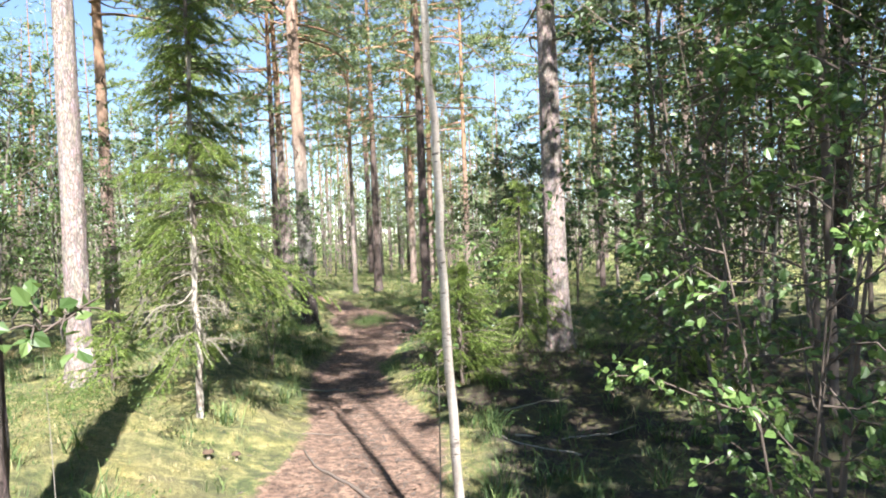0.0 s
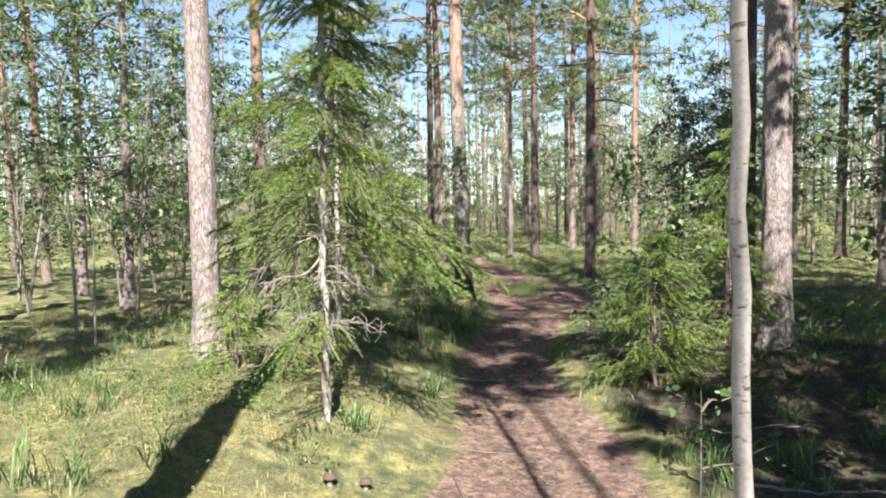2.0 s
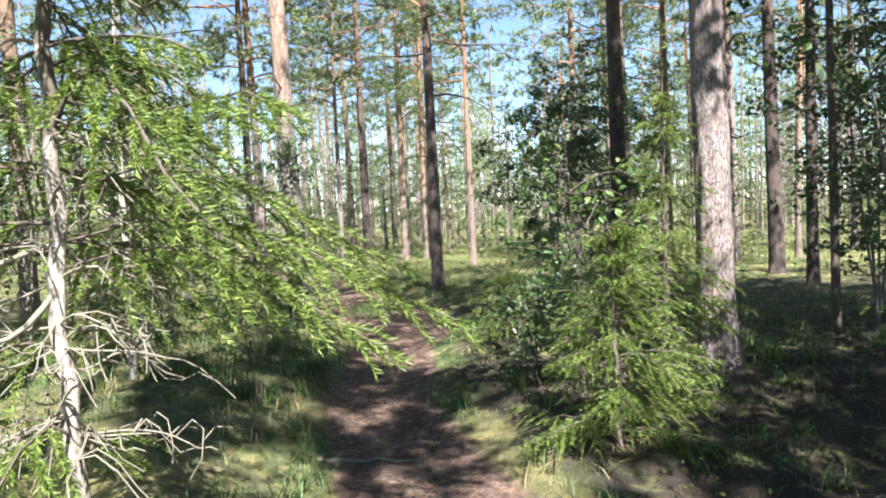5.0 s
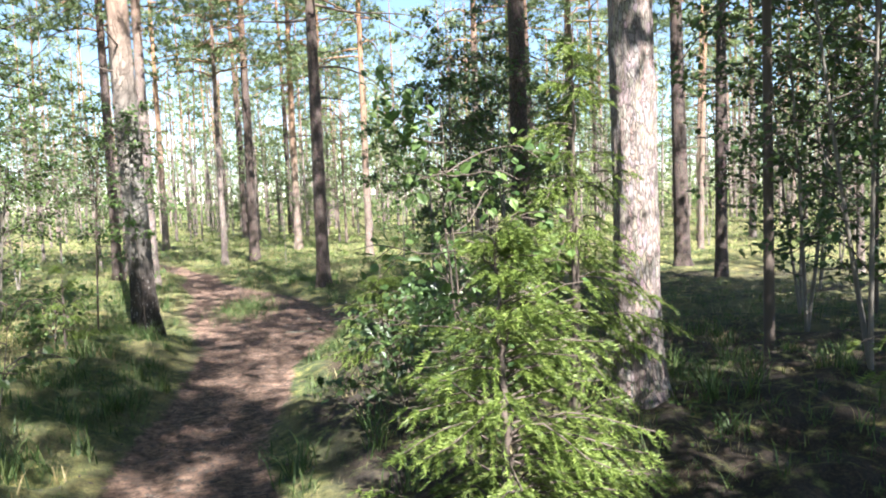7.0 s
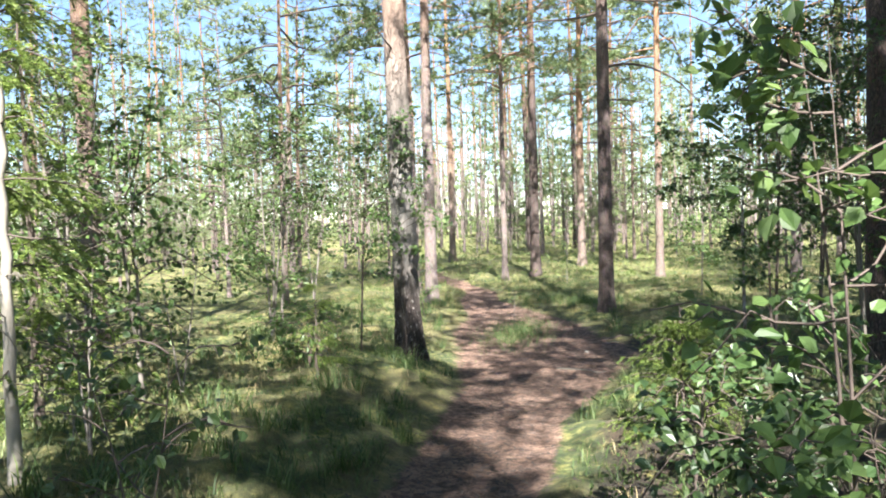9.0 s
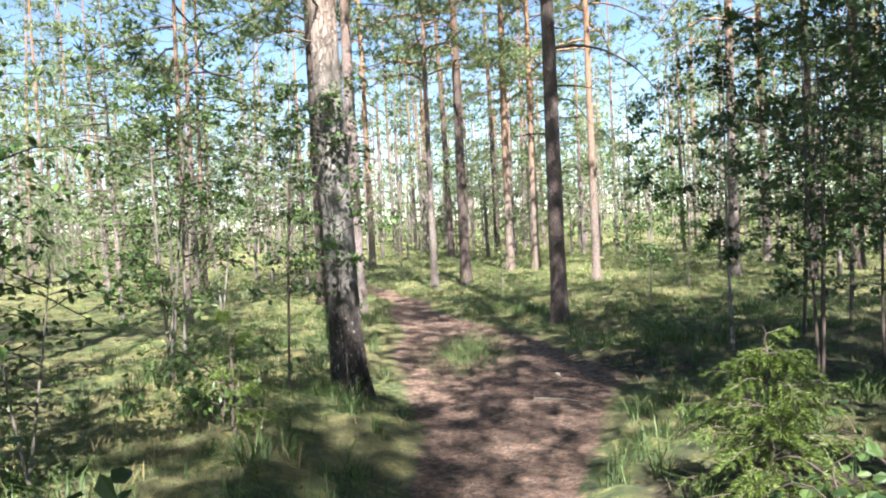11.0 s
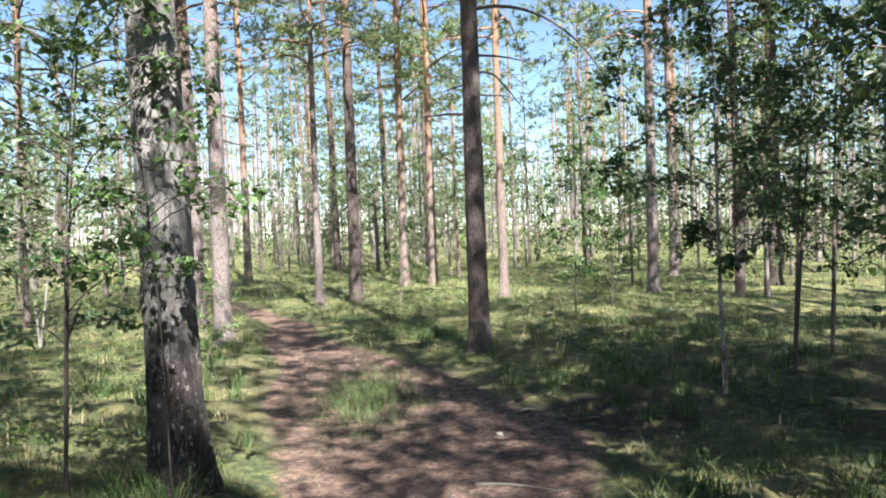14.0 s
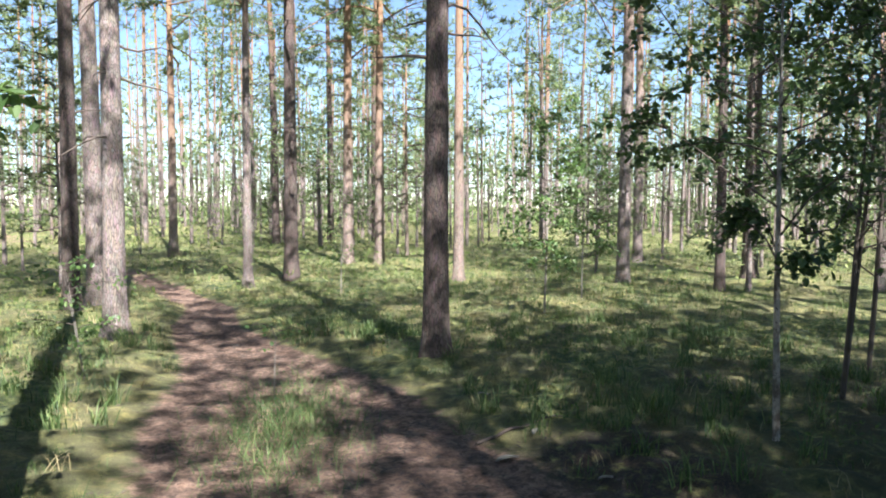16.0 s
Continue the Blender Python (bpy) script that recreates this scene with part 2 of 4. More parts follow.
MAT_BARK = pine_bark("pine_bark", (0.137, 0.108, 0.097), (0.259, 0.209, 0.187), (0.360, 0.180, 0.086), 7.0, 3.0)
MAT_BARK_PALE = pine_bark("pale_pine_bark", (0.167, 0.135, 0.121), (0.290, 0.239, 0.218), (0.291, 0.158, 0.083), 7.5, 3.0)
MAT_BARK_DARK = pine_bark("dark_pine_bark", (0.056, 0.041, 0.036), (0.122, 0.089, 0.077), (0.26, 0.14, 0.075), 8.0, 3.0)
MAT_BARK_ORANGE = pine_bark("orange_pine_bark", (0.144, 0.108, 0.090), (0.252, 0.194, 0.162), (0.389, 0.223, 0.130), 4.4, 2.6)
MAT_FLAKING = flaking_bark("flaking_bark")
MAT_BIRCH = birch_bark("birch_bark")
MAT_TWIG = plain_bark("twig_bark", (0.060, 0.045, 0.036), (0.132, 0.102, 0.084))
MAT_SAPLING = plain_bark("sapling_bark", (0.112, 0.098, 0.083), (0.240, 0.214, 0.180))
MAT_DEAD = plain_bark("dead_twig", (0.182, 0.161, 0.133), (0.336, 0.308, 0.259))
MAT_DEAD_DARK = plain_bark("grey_dead_twig", (0.104, 0.092, 0.072), (0.240, 0.216, 0.168))
MAT_PINE = foliage("pine_needles", (0.055, 0.09, 0.037), (0.15, 0.20, 0.083), (0.31, 0.36, 0.165), 0.5, 0.35)
MAT_SPRUCE = foliage("spruce_needles", (0.03, 0.054, 0.013), (0.135, 0.20, 0.038), (0.34, 0.41, 0.11), 0.5, 0.35)
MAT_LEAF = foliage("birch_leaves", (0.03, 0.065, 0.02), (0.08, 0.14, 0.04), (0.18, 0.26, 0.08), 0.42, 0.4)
# darker leaves for alders, and for birches whose shade is put into the colour
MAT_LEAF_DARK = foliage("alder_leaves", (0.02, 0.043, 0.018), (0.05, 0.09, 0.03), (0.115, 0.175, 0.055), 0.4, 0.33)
MAT_GRASS = foliage("grass_blades", (0.02, 0.045, 0.014), (0.075, 0.128, 0.036), (0.23, 0.275, 0.10), 0.6, 0.35)
# paler, yellower grass: the glade's sunlight is put into the colour
MAT_GRASS_SUNLIT = foliage("meadow_blades", (0.045, 0.075, 0.018), (0.15, 0.20, 0.052), (0.34, 0.37, 0.14), 0.6, 0.35)
MAT_STRAW = foliage("dry_grass", (0.20, 0.15, 0.07), (0.38, 0.30, 0.15), (0.55, 0.46, 0.26), 0.7, 0.3)
MAT_SHRUB = foliage("bilberry_leaves", (0.03, 0.065, 0.018), (0.08, 0.13, 0.03), (0.16, 0.22, 0.05), 0.5, 0.35)
MAT_CAP = plain_bark("mushroom_cap", (0.04, 0.026, 0.017), (0.10, 0.062, 0.04))
MAT_SPECKLED = speckled_bark("speckled_spruce_bark")
MAT_GROUND = ground_material()


# ---- mesh tools ----
class Geo:
    """Collects tubes and blades in arrays and makes one mesh of them."""

    def __init__(self):
        self.v, self.q, self.t, self.n = [], [], [], 0

    def add(self, verts, quads=None, tris=None):
        if quads is not None and len(quads):
            self.q.append(np.asarray(quads, dtype=np.int64) + self.n)
        if tris is not None and len(tris):
            self.t.append(np.asarray(tris, dtype=np.int64) + self.n)
        self.v.append(np.asarray(verts, dtype=np.float64))
        self.n += len(verts)

    def tube(self, points, radii, sides=6, rough=0.0):
        p = np.asarray(points, dtype=float)
        r = np.asarray(radii, dtype=float)
        d = np.gradient(p, axis=0)
        d /= np.linalg.norm(d, axis=1)[:, None] + 1e-9
        ref = np.where(np.abs(d[:, 2:3]) > 0.8, np.array([[1.0, 0, 0]]), np.array([[0, 0, 1.0]]))
        a = np.cross(d, ref)
        a /= np.linalg.norm(a, axis=1)[:, None]
        b = np.cross(d, a)
        ang = np.linspace(0, 2 * np.pi, sides, endpoint=False)
        rr = r[:, None] * (1 + rough * rng.normal(size=(len(p), sides))) if rough else np.repeat(r[:, None], sides, 1)
        ring = p[:, None, :] + rr[:, :, None] * (np.cos(ang)[None, :, None] * a[:, None, :] + np.sin(ang)[None, :, None] * b[:, None, :])
        i = np.arange(len(p) - 1)[:, None] * sides
        j = np.arange(sides)[None, :]
        k = (j + 1) % sides
        self.add(ring.reshape(-1, 3), np.stack([i + j, i + k, i + k + sides, i + j + sides], -1).reshape(-1, 4))

    def leaves(self, c, d, nrm, length, width, fold=0.12):
        """Six-cornered folded leaves at c along d, facing nrm."""
        c, d, nrm = (np.asarray(x, dtype=float) for x in (c, d, nrm))
        d = d / (np.linalg.norm(d, axis=1)[:, None] + 1e-9)
        s = np.cross(d, nrm)
        s /= np.linalg.norm(s, axis=1)[:, None] + 1e-9
        u = np.cross(s, d)
        L, W = np.broadcast_to(length, (len(c),))[:, None], np.broadcast_to(width, (len(c),))[:, None]
        f = u * (fold * W)
        v = np.stack([c, c + d * L * 0.32 + s * W * 0.5 + f, c + d * L * 0.72 + s * W * 0.34 + f, c + d * L - f,
                      c + d * L * 0.72 - s * W * 0.34 + f, c + d * L * 0.32 - s * W * 0.5 + f], 1)
        i = np.arange(len(c))[:, None] * 6
        self.add(v.reshape(-1, 3), np.concatenate([i + np.array([[0, 1, 2, 3]]), i + np.array([[0, 3, 4, 5]])]))

    def needles(self, c, d, length, width):
        """Thin three-cornered needles at c along d."""
        c, d = np.asarray(c, dtype=float), np.asarray(d, dtype=float)
        d = d / (np.linalg.norm(d, axis=1)[:, None] + 1e-9)
        s = np.cross(d, rng.normal(size=d.shape))
        s /= np.linalg.norm(s, axis=1)[:, None] + 1e-9
        L, W = np.broadcast_to(length, (len(c),))[:, None], np.broadcast_to(width, (len(c),))[:, None]
        v = np.stack([c - s * W * 0.5, c + s * W * 0.5, c + d * L], 1)
        self.add(v.reshape(-1, 3), None, np.arange(3 * len(c)).reshape(-1, 3))

    def blades(self, c, d, bend, length, width):
        """Grass blades: a bent, tapering strip of two pieces."""
        c, d, bend = (np.asarray(x, dtype=float) for x in (c, d, bend))
        s = np.cross(d, bend + 1e-6)
        s /= np.linalg.norm(s, axis=1)[:, None] + 1e-9
        L, W = np.asarray(length)[:, None], np.asarray(width)[:, None]
        m = c + d * L * 0.55 + bend * L * 0.12
        e = c + d * L * 0.92 + bend * L * 0.5
        v = np.stack([c - s * W * 0.5, c + s * W * 0.5, m + s * W * 0.4, m - s * W * 0.4, e], 1)
        i = np.arange(len(c))[:, None] * 5
        self.add(v.reshape(-1, 3), i + np.array([[0, 1, 2, 3]]), i + np.array([[3, 2, 4]]))

    def mesh(self, name, material, smooth=False):
        me = bpy.data.meshes.new(name)
        v = np.concatenate(self.v)
        q = np.concatenate(self.q) if self.q else np.zeros((0, 4), dtype=np.int64)
        t = np.concatenate(self.t) if self.t else np.zeros((0, 3), dtype=np.int64)
        me.vertices.add(len(v))
        me.vertices.foreach_set("co", v.astype(np.float32).ravel())
        me.loops.add(q.size + t.size)
        me.loops.foreach_set("vertex_index", np.concatenate([q.ravel(), t.ravel()]).astype(np.int32))
        me.polygons.add(len(q) + len(t))
        starts = np.concatenate([np.arange(len(q)) * 4, q.size + np.arange(len(t)) * 3])
        me.polygons.foreach_set("loop_start", starts.astype(np.int32))
        me.update(calc_edges=True)
        me.polygons.foreach_set("use_smooth", np.full(len(q) + len(t), smooth))
        me.materials.append(material)
        return me


def part(name, geo, material, parent, label="", smooth=False):
    """One mesh object under a thing or a part."""
    ob = new(name, geo.mesh(name, material, smooth) if isinstance(geo, Geo) else geo)
    ob.parent = parent
    return tagged(ob, label=label)


def unit(n):
    v = rng.normal(size=(n, 3))
    return v / np.linalg.norm(v, axis=1)[:, None]


def smooth(a, b, x):
    t = np.clip((x - a) / (b - a), 0, 1)
    return t * t * (3 - 2 * t)


# ---- ground ----
TRAIL_Y = [-30, -3, 0, 4.3, 6.2, 7.8, 10, 12.4, 14, 16, 18.4, 20.4, 22.5, 24.6, 29.6, 36, 60]
TRAIL_X = [0.5, 0.1, -0.2, -0.62, -0.62, -1.08, -1.33, -1.36, -1.22, -1.28, -1.85, -2.4, -3.3, -3.65, -6.0, -9.5, -25]
TRAIL_W = [0.5, 0.5, 0.5, 0.6, 0.56, 0.46, 0.45, 0.52, 0.74, 1.22, 1.1, 0.72, 0.45, 0.36, 0.30, 0.25, 0.25]


def wave(x, y, seed, scale):
    """Smooth unevenness from a few crossed sine waves."""
    r = np.random.default_rng(seed)
    z = np.zeros_like(x)
    for k in range(7):
        a, p, f = r.uniform(0, 6.28), r.uniform(0, 6.28), r.uniform(0.6, 1.8) / scale
        z += np.sin((x * math.cos(a) + y * math.sin(a)) * f * 6.28 + p)
    return z / 7


def trail(x, y):
    """Distance from the trail's middle over its half width."""
    cx, w = np.interp(y, TRAIL_Y, TRAIL_X), np.interp(y, TRAIL_Y, TRAIL_W)
    return (x - cx - 0.10 * wave(x * 0, y, 3, 2.2)) / w


def height(x, y):
    """The ground's height."""
    x, y = np.asarray(x, dtype=float), np.asarray(y, dtype=float)
    z = np.interp(y, [-30, 0, 5, 8, 12, 15, 20, 30, 60], [0.1, 0.02, 0.0, -0.08, -0.24, -0.36, -0.43, -0.46, -0.3])
    u = trail(x, y)
    left = smooth(1.0, 3.2, -u)
    z = z + left * np.interp(y, [-2, 2, 5, 9, 12, 15, 18, 22], [0.1, 0.2, 0.26, 0.24, 0.24, 0.30, 0.12, 0.03])
    right = smooth(1.0, 3.0, u)
    z = z + right * np.interp(y, [0, 4, 6.3, 8, 9.5, 12, 16, 22], [0.05, -0.05, -0.14, 0.08, 0.16, 0.10, 0.06, 0.03])
    off = smooth(0.6, 1.6, np.abs(u))
    z = z + off * (0.06 * wave(x, y, 11, 1.6) + 0.06 * wave(x, y, 12, 0.55) + 0.02)
    z = z - 0.05 * (1 - off) + 0.016 * wave(x, y, 13, 0.35) + 0.012 * wave(x, y, 15, 0.17)
    far = smooth(30, 120, np.hypot(x, y - 12))
    return z + far * (1.2 * wave(x, y, 14, 90) + 0.6)


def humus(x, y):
    """Where bare needle litter lies instead of moss: under the thicket, by the thick pine and by the last pine. The
    shade term paints darkness into the floor further on the right.
    """
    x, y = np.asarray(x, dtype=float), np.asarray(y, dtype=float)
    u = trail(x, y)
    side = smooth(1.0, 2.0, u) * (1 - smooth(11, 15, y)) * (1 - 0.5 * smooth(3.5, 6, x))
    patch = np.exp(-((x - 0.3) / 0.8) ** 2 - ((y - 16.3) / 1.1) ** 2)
    # shade right of the trail, painted in as a darker floor
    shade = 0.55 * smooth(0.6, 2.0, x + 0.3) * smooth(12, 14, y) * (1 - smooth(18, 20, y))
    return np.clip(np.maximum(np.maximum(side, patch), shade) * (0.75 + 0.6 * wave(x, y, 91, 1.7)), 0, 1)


def dry(x, y):
    """Where the moss is dry and straw-coloured: the mound by the first pine and spots along the sunny side."""
    x, y = np.asarray(x, dtype=float), np.asarray(y, dtype=float)
    mound = np.exp(-((x + 2.9) / 1.6) ** 2 - ((y - 5.6) / 1.6) ** 2)
    spot = np.exp(-((x + 3.9) / 0.7) ** 2 - ((y - 13.7) / 0.9) ** 2)
    verge = 0.45 * np.exp(-((trail(x, y) - 1.25) / 0.35) ** 2) * (y < 9)
    return np.clip(np.maximum(np.maximum(mound, spot), verge) * (0.8 + 0.7 * wave(x, y, 95, 0.9)), 0, 1)


def make_ground():
    a = np.linspace(-1, 1, 271)
    xs = 7.0 * a + 700 * np.sign(a) * np.abs(a) ** 9
    b = np.linspace(-1, 1, 341)
    ys = 13 + 16.0 * b + 700 * np.sign(b) * np.abs(b) ** 11
    X, Y = np.meshgrid(xs, ys)
    X, Y = X - 1.0, Y
    Z = height(X, Y)
    g = Geo()
    nx = len(xs)
    i = np.arange(len(ys) - 1)[:, None] * nx + np.arange(nx - 1)[None, :]
    g.add(np.stack([X, Y, Z], -1).reshape(-1, 3), np.stack([i, i + 1, i + nx + 1, i + nx], -1).reshape(-1, 4))
    me = g.mesh("ground", MAT_GROUND, True)
    attr = me.attributes.new("trail", "FLOAT", "POINT")
    attr.data.foreach_set("value", (1.0 - smooth(0.55, 1.35, np.abs(trail(X, Y)))).astype(np.float32).ravel())
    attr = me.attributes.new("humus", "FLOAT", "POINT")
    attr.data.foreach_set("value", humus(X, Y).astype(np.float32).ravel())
    attr = me.attributes.new("dry", "FLOAT", "POINT")
    attr.data.foreach_set("value", dry(X, Y).astype(np.float32).ravel())
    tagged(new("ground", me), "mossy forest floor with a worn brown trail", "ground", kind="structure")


make_ground()


def on(x, y, dz=0.0):
    return float(height(x, y)) + dz


# ---- kinds of trees ----
def stem_line(h, lean=(0, 0), crook=0.03, n=24):
    """The middle line of a trunk with a slight sway."""
    s = np.linspace(0, 1, n)
    p1, p2 = rng.uniform(0, 6.28, 2)
    x = lean[0] * h * s + crook * h * 0.25 * (np.sin(3.1 * s + p1) - math.sin(p1)) * s
    y = lean[1] * h * s + crook * h * 0.25 * (np.sin(2.6 * s + p2) - math.sin(p2)) * s
    return np.stack([x, y, h * s], 1)


def at_height(line, z):
    return np.array([np.interp(z, line[:, 2], line[:, k]) for k in range(3)])


def trunk_geo(line, r, sides=12, flare=0.35, plates=0.0):
    """A tapered trunk with a flared foot; plates gives rough bark relief."""
    h = line[-1, 2]
    g = Geo()
    rings = max(len(line), int(h / 0.085) if plates else len(line))
    z = np.concatenate([[-0.25], np.linspace(0, h, rings)])
    p = np.array([at_height(line, max(q, 0)) for q in z])
    p[0, 2] = -0.25
    rad = r * ((1 - 0.92 * np.clip(z / h, 0, 1) ** 1.25) + flare * np.exp(-np.clip(z, 0, None) / 0.22))
    if not plates:
        g.tube(p, rad, sides)
        return g
    g.tube(p, rad, sides)
    v = g.v[0].reshape(len(z), sides, 3)
    ang = np.linspace(0, 2 * np.pi, sides, endpoint=False)[None, :]
    zz = z[:, None]
    rel = np.sin(ang * 9 + 3 * np.sin(zz * 3.0) + zz * 2) * 0.5 + rng.normal(size=(len(z), sides)) * 0.55
    rel = (rel + np.roll(rel, 1, 0) + 0.6 * np.roll(rel, 2, 0)) / 2.6
    foot = np.exp(-np.clip(zz, 0, None) / 0.25) * (0.18 * np.sin(ang * 4 + 1.0) + 0.12 * np.sin(ang * 7))
    amount = plates * np.interp(zz, [0, 4, 8], [1, 0.7, 0.35]) * rel + foot * 0.8
    v += (v - p[:, None, :]) * amount[:, :, None]
    g.v[0] = v.reshape(-1, 3)
    return g


def limb(g, start, azim, rise, length, r, n=7, droop=0.25, wob=0.08, sides=5):
    """A curved limb; returns its middle line."""
    s = np.linspace(0, 1, n)
    d = np.array([math.cos(azim), math.sin(azim), 0.0])
    side = np.array([-d[1], d[0], 0.0])
    w = rng.normal(0, wob, 2) * length
    p = start + np.outer(s * length, d) + np.outer(np.sin(s * 3.0) * w[0], side)
    p[:, 2] += rise * length * s - droop * length * s ** 2 + w[1] * np.sin(s * 5)
    g.tube(p, r * (1 - 0.85 * s) + 0.002, sides)
    return p


def pine_crown(line, base, tufts, per, size, wide, limbs):
    """Limbs that carry flat pads of needle tufts, with air between; returns limbs and needles."""
    wood, green = Geo(), Geo()
    h = line[-1, 2]
    C, D = [], []
    for k in range(limbs):
        f = (k + rng.uniform(0, 1)) / limbs
        z = base + (h - base) * f ** 0.9
        full = math.sin(min(1.0, 0.25 + f * 1.1) * 2.6) * 0.75 + 0.35
        length = wide * max(0.35, full) * rng.uniform(0.6, 1.15)
        azim = rng.uniform(0, 6.28)
        p = limb(wood, at_height(line, z), azim, rng.uniform(-0.05, 0.4) + 0.35 * f, length, 0.012 + 0.02 * (1 - f) * wide / 2, 6, 0.3, 0.08, 3)
        pads = max(2, int(round(length / 0.5)))
        for s in np.linspace(0.45, 1.0, pads):
            hold = np.array([np.interp(s, np.linspace(0, 1, len(p)), p[:, i]) for i in range(3)])
            tip = limb(wood, hold, azim + rng.choice([-1.0, 1.0]) * rng.uniform(0.3, 1.1), rng.uniform(0.0, 0.4), length * rng.uniform(0.12, 0.32), 0.006, 4, 0.1, 0.05, 3)[-1]
            c = tip + rng.normal(size=(tufts, 3)) * np.array([0.19, 0.19, 0.06])
            C.append(np.repeat(c, per, 0))
            D.append(unit(tufts * per) + np.array([0, 0, 0.5]))
    c, d = np.concatenate(C), np.concatenate(D)
    green.needles(c, d, rng.uniform(0.7, 1.2, len(c)) * size, size * 0.16)
    return wood, green


def dead_stubs(g, line, r, z0, z1, n, longest=0.9):
    for _ in range(n):
        z = rng.uniform(z0, z1)
        length = rng.uniform(0.12, longest)
        limb(g, at_height(line, z), rng.uniform(0, 6.28), rng.uniform(-0.2, 0.35), length, 0.008 + 0.012 * length, 6, rng.uniform(0, 0.5), 0.1, 4)


PINE_LABEL = "tall Scots pine with scaly bark and a high open crown"
CROWNS = []
for k in range(4):
    ln = stem_line(15.5, (0, 0), 0.02)
    CROWNS.append((ln, *(x for x in pine_crown(ln, 6.6 - 0.4 * k, 6, 13, 0.19, 2.6, 42))))
CROWN_MESH = [(c[1].mesh("branchwork", MAT_BARK_ORANGE, True), c[2].mesh("crown", MAT_PINE)) for c in CROWNS]


def pine(x, y, r, lean=(0, 0), h=15.5, bark=MAT_BARK, crown=0, turn=0.0, plates=0.05, label=PINE_LABEL, stubs=7, stub_from=2.2, extra=None, sides=20, crook=0.015, crowns=1):
    """One pine that stands close enough for its trunk to be its own."""
    thing = tagged(new("pine_tree"), label, "tree")
    thing.location = (x, y, on(x, y))
    line = stem_line(h, lean, crook)
    part("trunk", trunk_geo(line, r, sides, 0.3, plates), bark, thing, smooth=True)
    for _ in range(stubs):
        g = Geo()
        dead_stubs(g, line, r, stub_from, 6.5, 1)
        part("dead_branch", g, MAT_TWIG, thing, smooth=True)
    for z, azim, rise, length, rr, droop in extra or ():
        g = Geo()
        limb(g, at_height(line, z), azim, rise, length, rr, 12, droop, 0.04, 6)
        part("bare_limb", g, MAT_TWIG, thing, smooth=True)
    top = at_height(line, h * 0.75)
    for me in [m for k in range(crowns) for m in CROWN_MESH[(crown + k) % 4]]:
        ob = part(me.name.split(".")[0], me, None, thing)
        ob.location = (top[0], top[1], 0)
        ob.rotation_euler = (0, 0, turn)
        ob.scale = (1, 1, h / 15.5)
        tagged(ob, kind="stuff")
    return thing


# ---- pines along the trail ----
ROUGH_DARK = "dark-stemmed Scots pine with rough scaly bark"
pine(-3.70, 7.32, 0.118, (-0.006, 0.0), bark=MAT_BARK_PALE, crown=0, turn=0.4, plates=0.07, stubs=3, stub_from=3.5, sides=40, label="sunlit Scots pine with pale scaly bark on a mossy mound")
pine(1.47, 9.42, 0.145, (-0.004, 0.01), bark=MAT_BARK_PALE, crown=1, turn=3.4, plates=0.08, stubs=2, stub_from=3.5, sides=40, crowns=2, label="thick Scots pine with pale furrowed bark beside a small spruce")
pine(-2.78, 14.9, 0.150, (-0.030, 0.02), bark=MAT_FLAKING, crown=2, turn=0.9, plates=0.09, stubs=6, stub_from=3.2, sides=40, label="leaning pine with a dark rugged foot and pale flaking bark above")
# the second crown, out of view, is added for denser shade
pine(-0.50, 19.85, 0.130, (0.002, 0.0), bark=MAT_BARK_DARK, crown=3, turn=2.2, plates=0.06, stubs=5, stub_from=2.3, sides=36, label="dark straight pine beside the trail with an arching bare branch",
     extra=[(4.33, 0.05, 0.34, 1.85, 0.026, 0.92), (3.0, 3.3, 0.05, 0.7, 0.022, 0.05), (3.4, 2.9, -0.1, 0.4, 0.016, 0.1), (3.3, -0.2, -0.1, 0.5, 0.016, 0.15), (5.3, 3.0, 0.2, 1.6, 0.03, 0.3), (5.6, 0.2, 0.0, 2.3, 0.03, 0.1)])
pine(-4.09, 21.4, 0.125, (0.0, 0.0), bark=MAT_BARK, crown=0, turn=3.2, label="grey-brown Scots pine beside the trail bend")
pine(-5.26, 24.4, 0.14, (-0.01, 0.0), bark=MAT_BARK, crown=1, turn=4.0)
pine(-2.58, 28.4, 0.15, (-0.004, 0.0), bark=MAT_BARK_DARK, crown=2, turn=5.1, label=ROUGH_DARK)
pine(-1.36, 32.7, 0.14, (0.0, 0.0), bark=MAT_BARK_ORANGE, crown=3, turn=0.3, label="Scots pine with a glowing orange upper trunk")
pine(-3.27, 26.7, 0.085, (0.0, 0.0), h=12, bark=MAT_BARK, crown=0, turn=1.3, label="thin Scots pine with a sparse crown")
pine(-0.50, 32.7, 0.13, (0.004, 0.0), bark=MAT_BARK_ORANGE, crown=1, turn=2.6, label="Scots pine with a glowing orange upper trunk")
pine(0.95, 27.7, 0.11, (0.0, 0.0), bark=MAT_BARK_ORANGE, crown=2, turn=3.9, label="slender Scots pine with orange bark above")
pine(4.28, 26.9, 0.13, (0.004, 0.0), bark=MAT_BARK, crown=3, turn=4.4)
pine(7.01, 32.7, 0.14, (-0.004, 0.0), bark=MAT_BARK, crown=0, turn=5.5)
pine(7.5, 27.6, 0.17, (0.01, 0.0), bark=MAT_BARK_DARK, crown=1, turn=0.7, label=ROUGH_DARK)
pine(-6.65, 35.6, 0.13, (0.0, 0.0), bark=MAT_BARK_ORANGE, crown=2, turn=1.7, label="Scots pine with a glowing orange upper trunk")
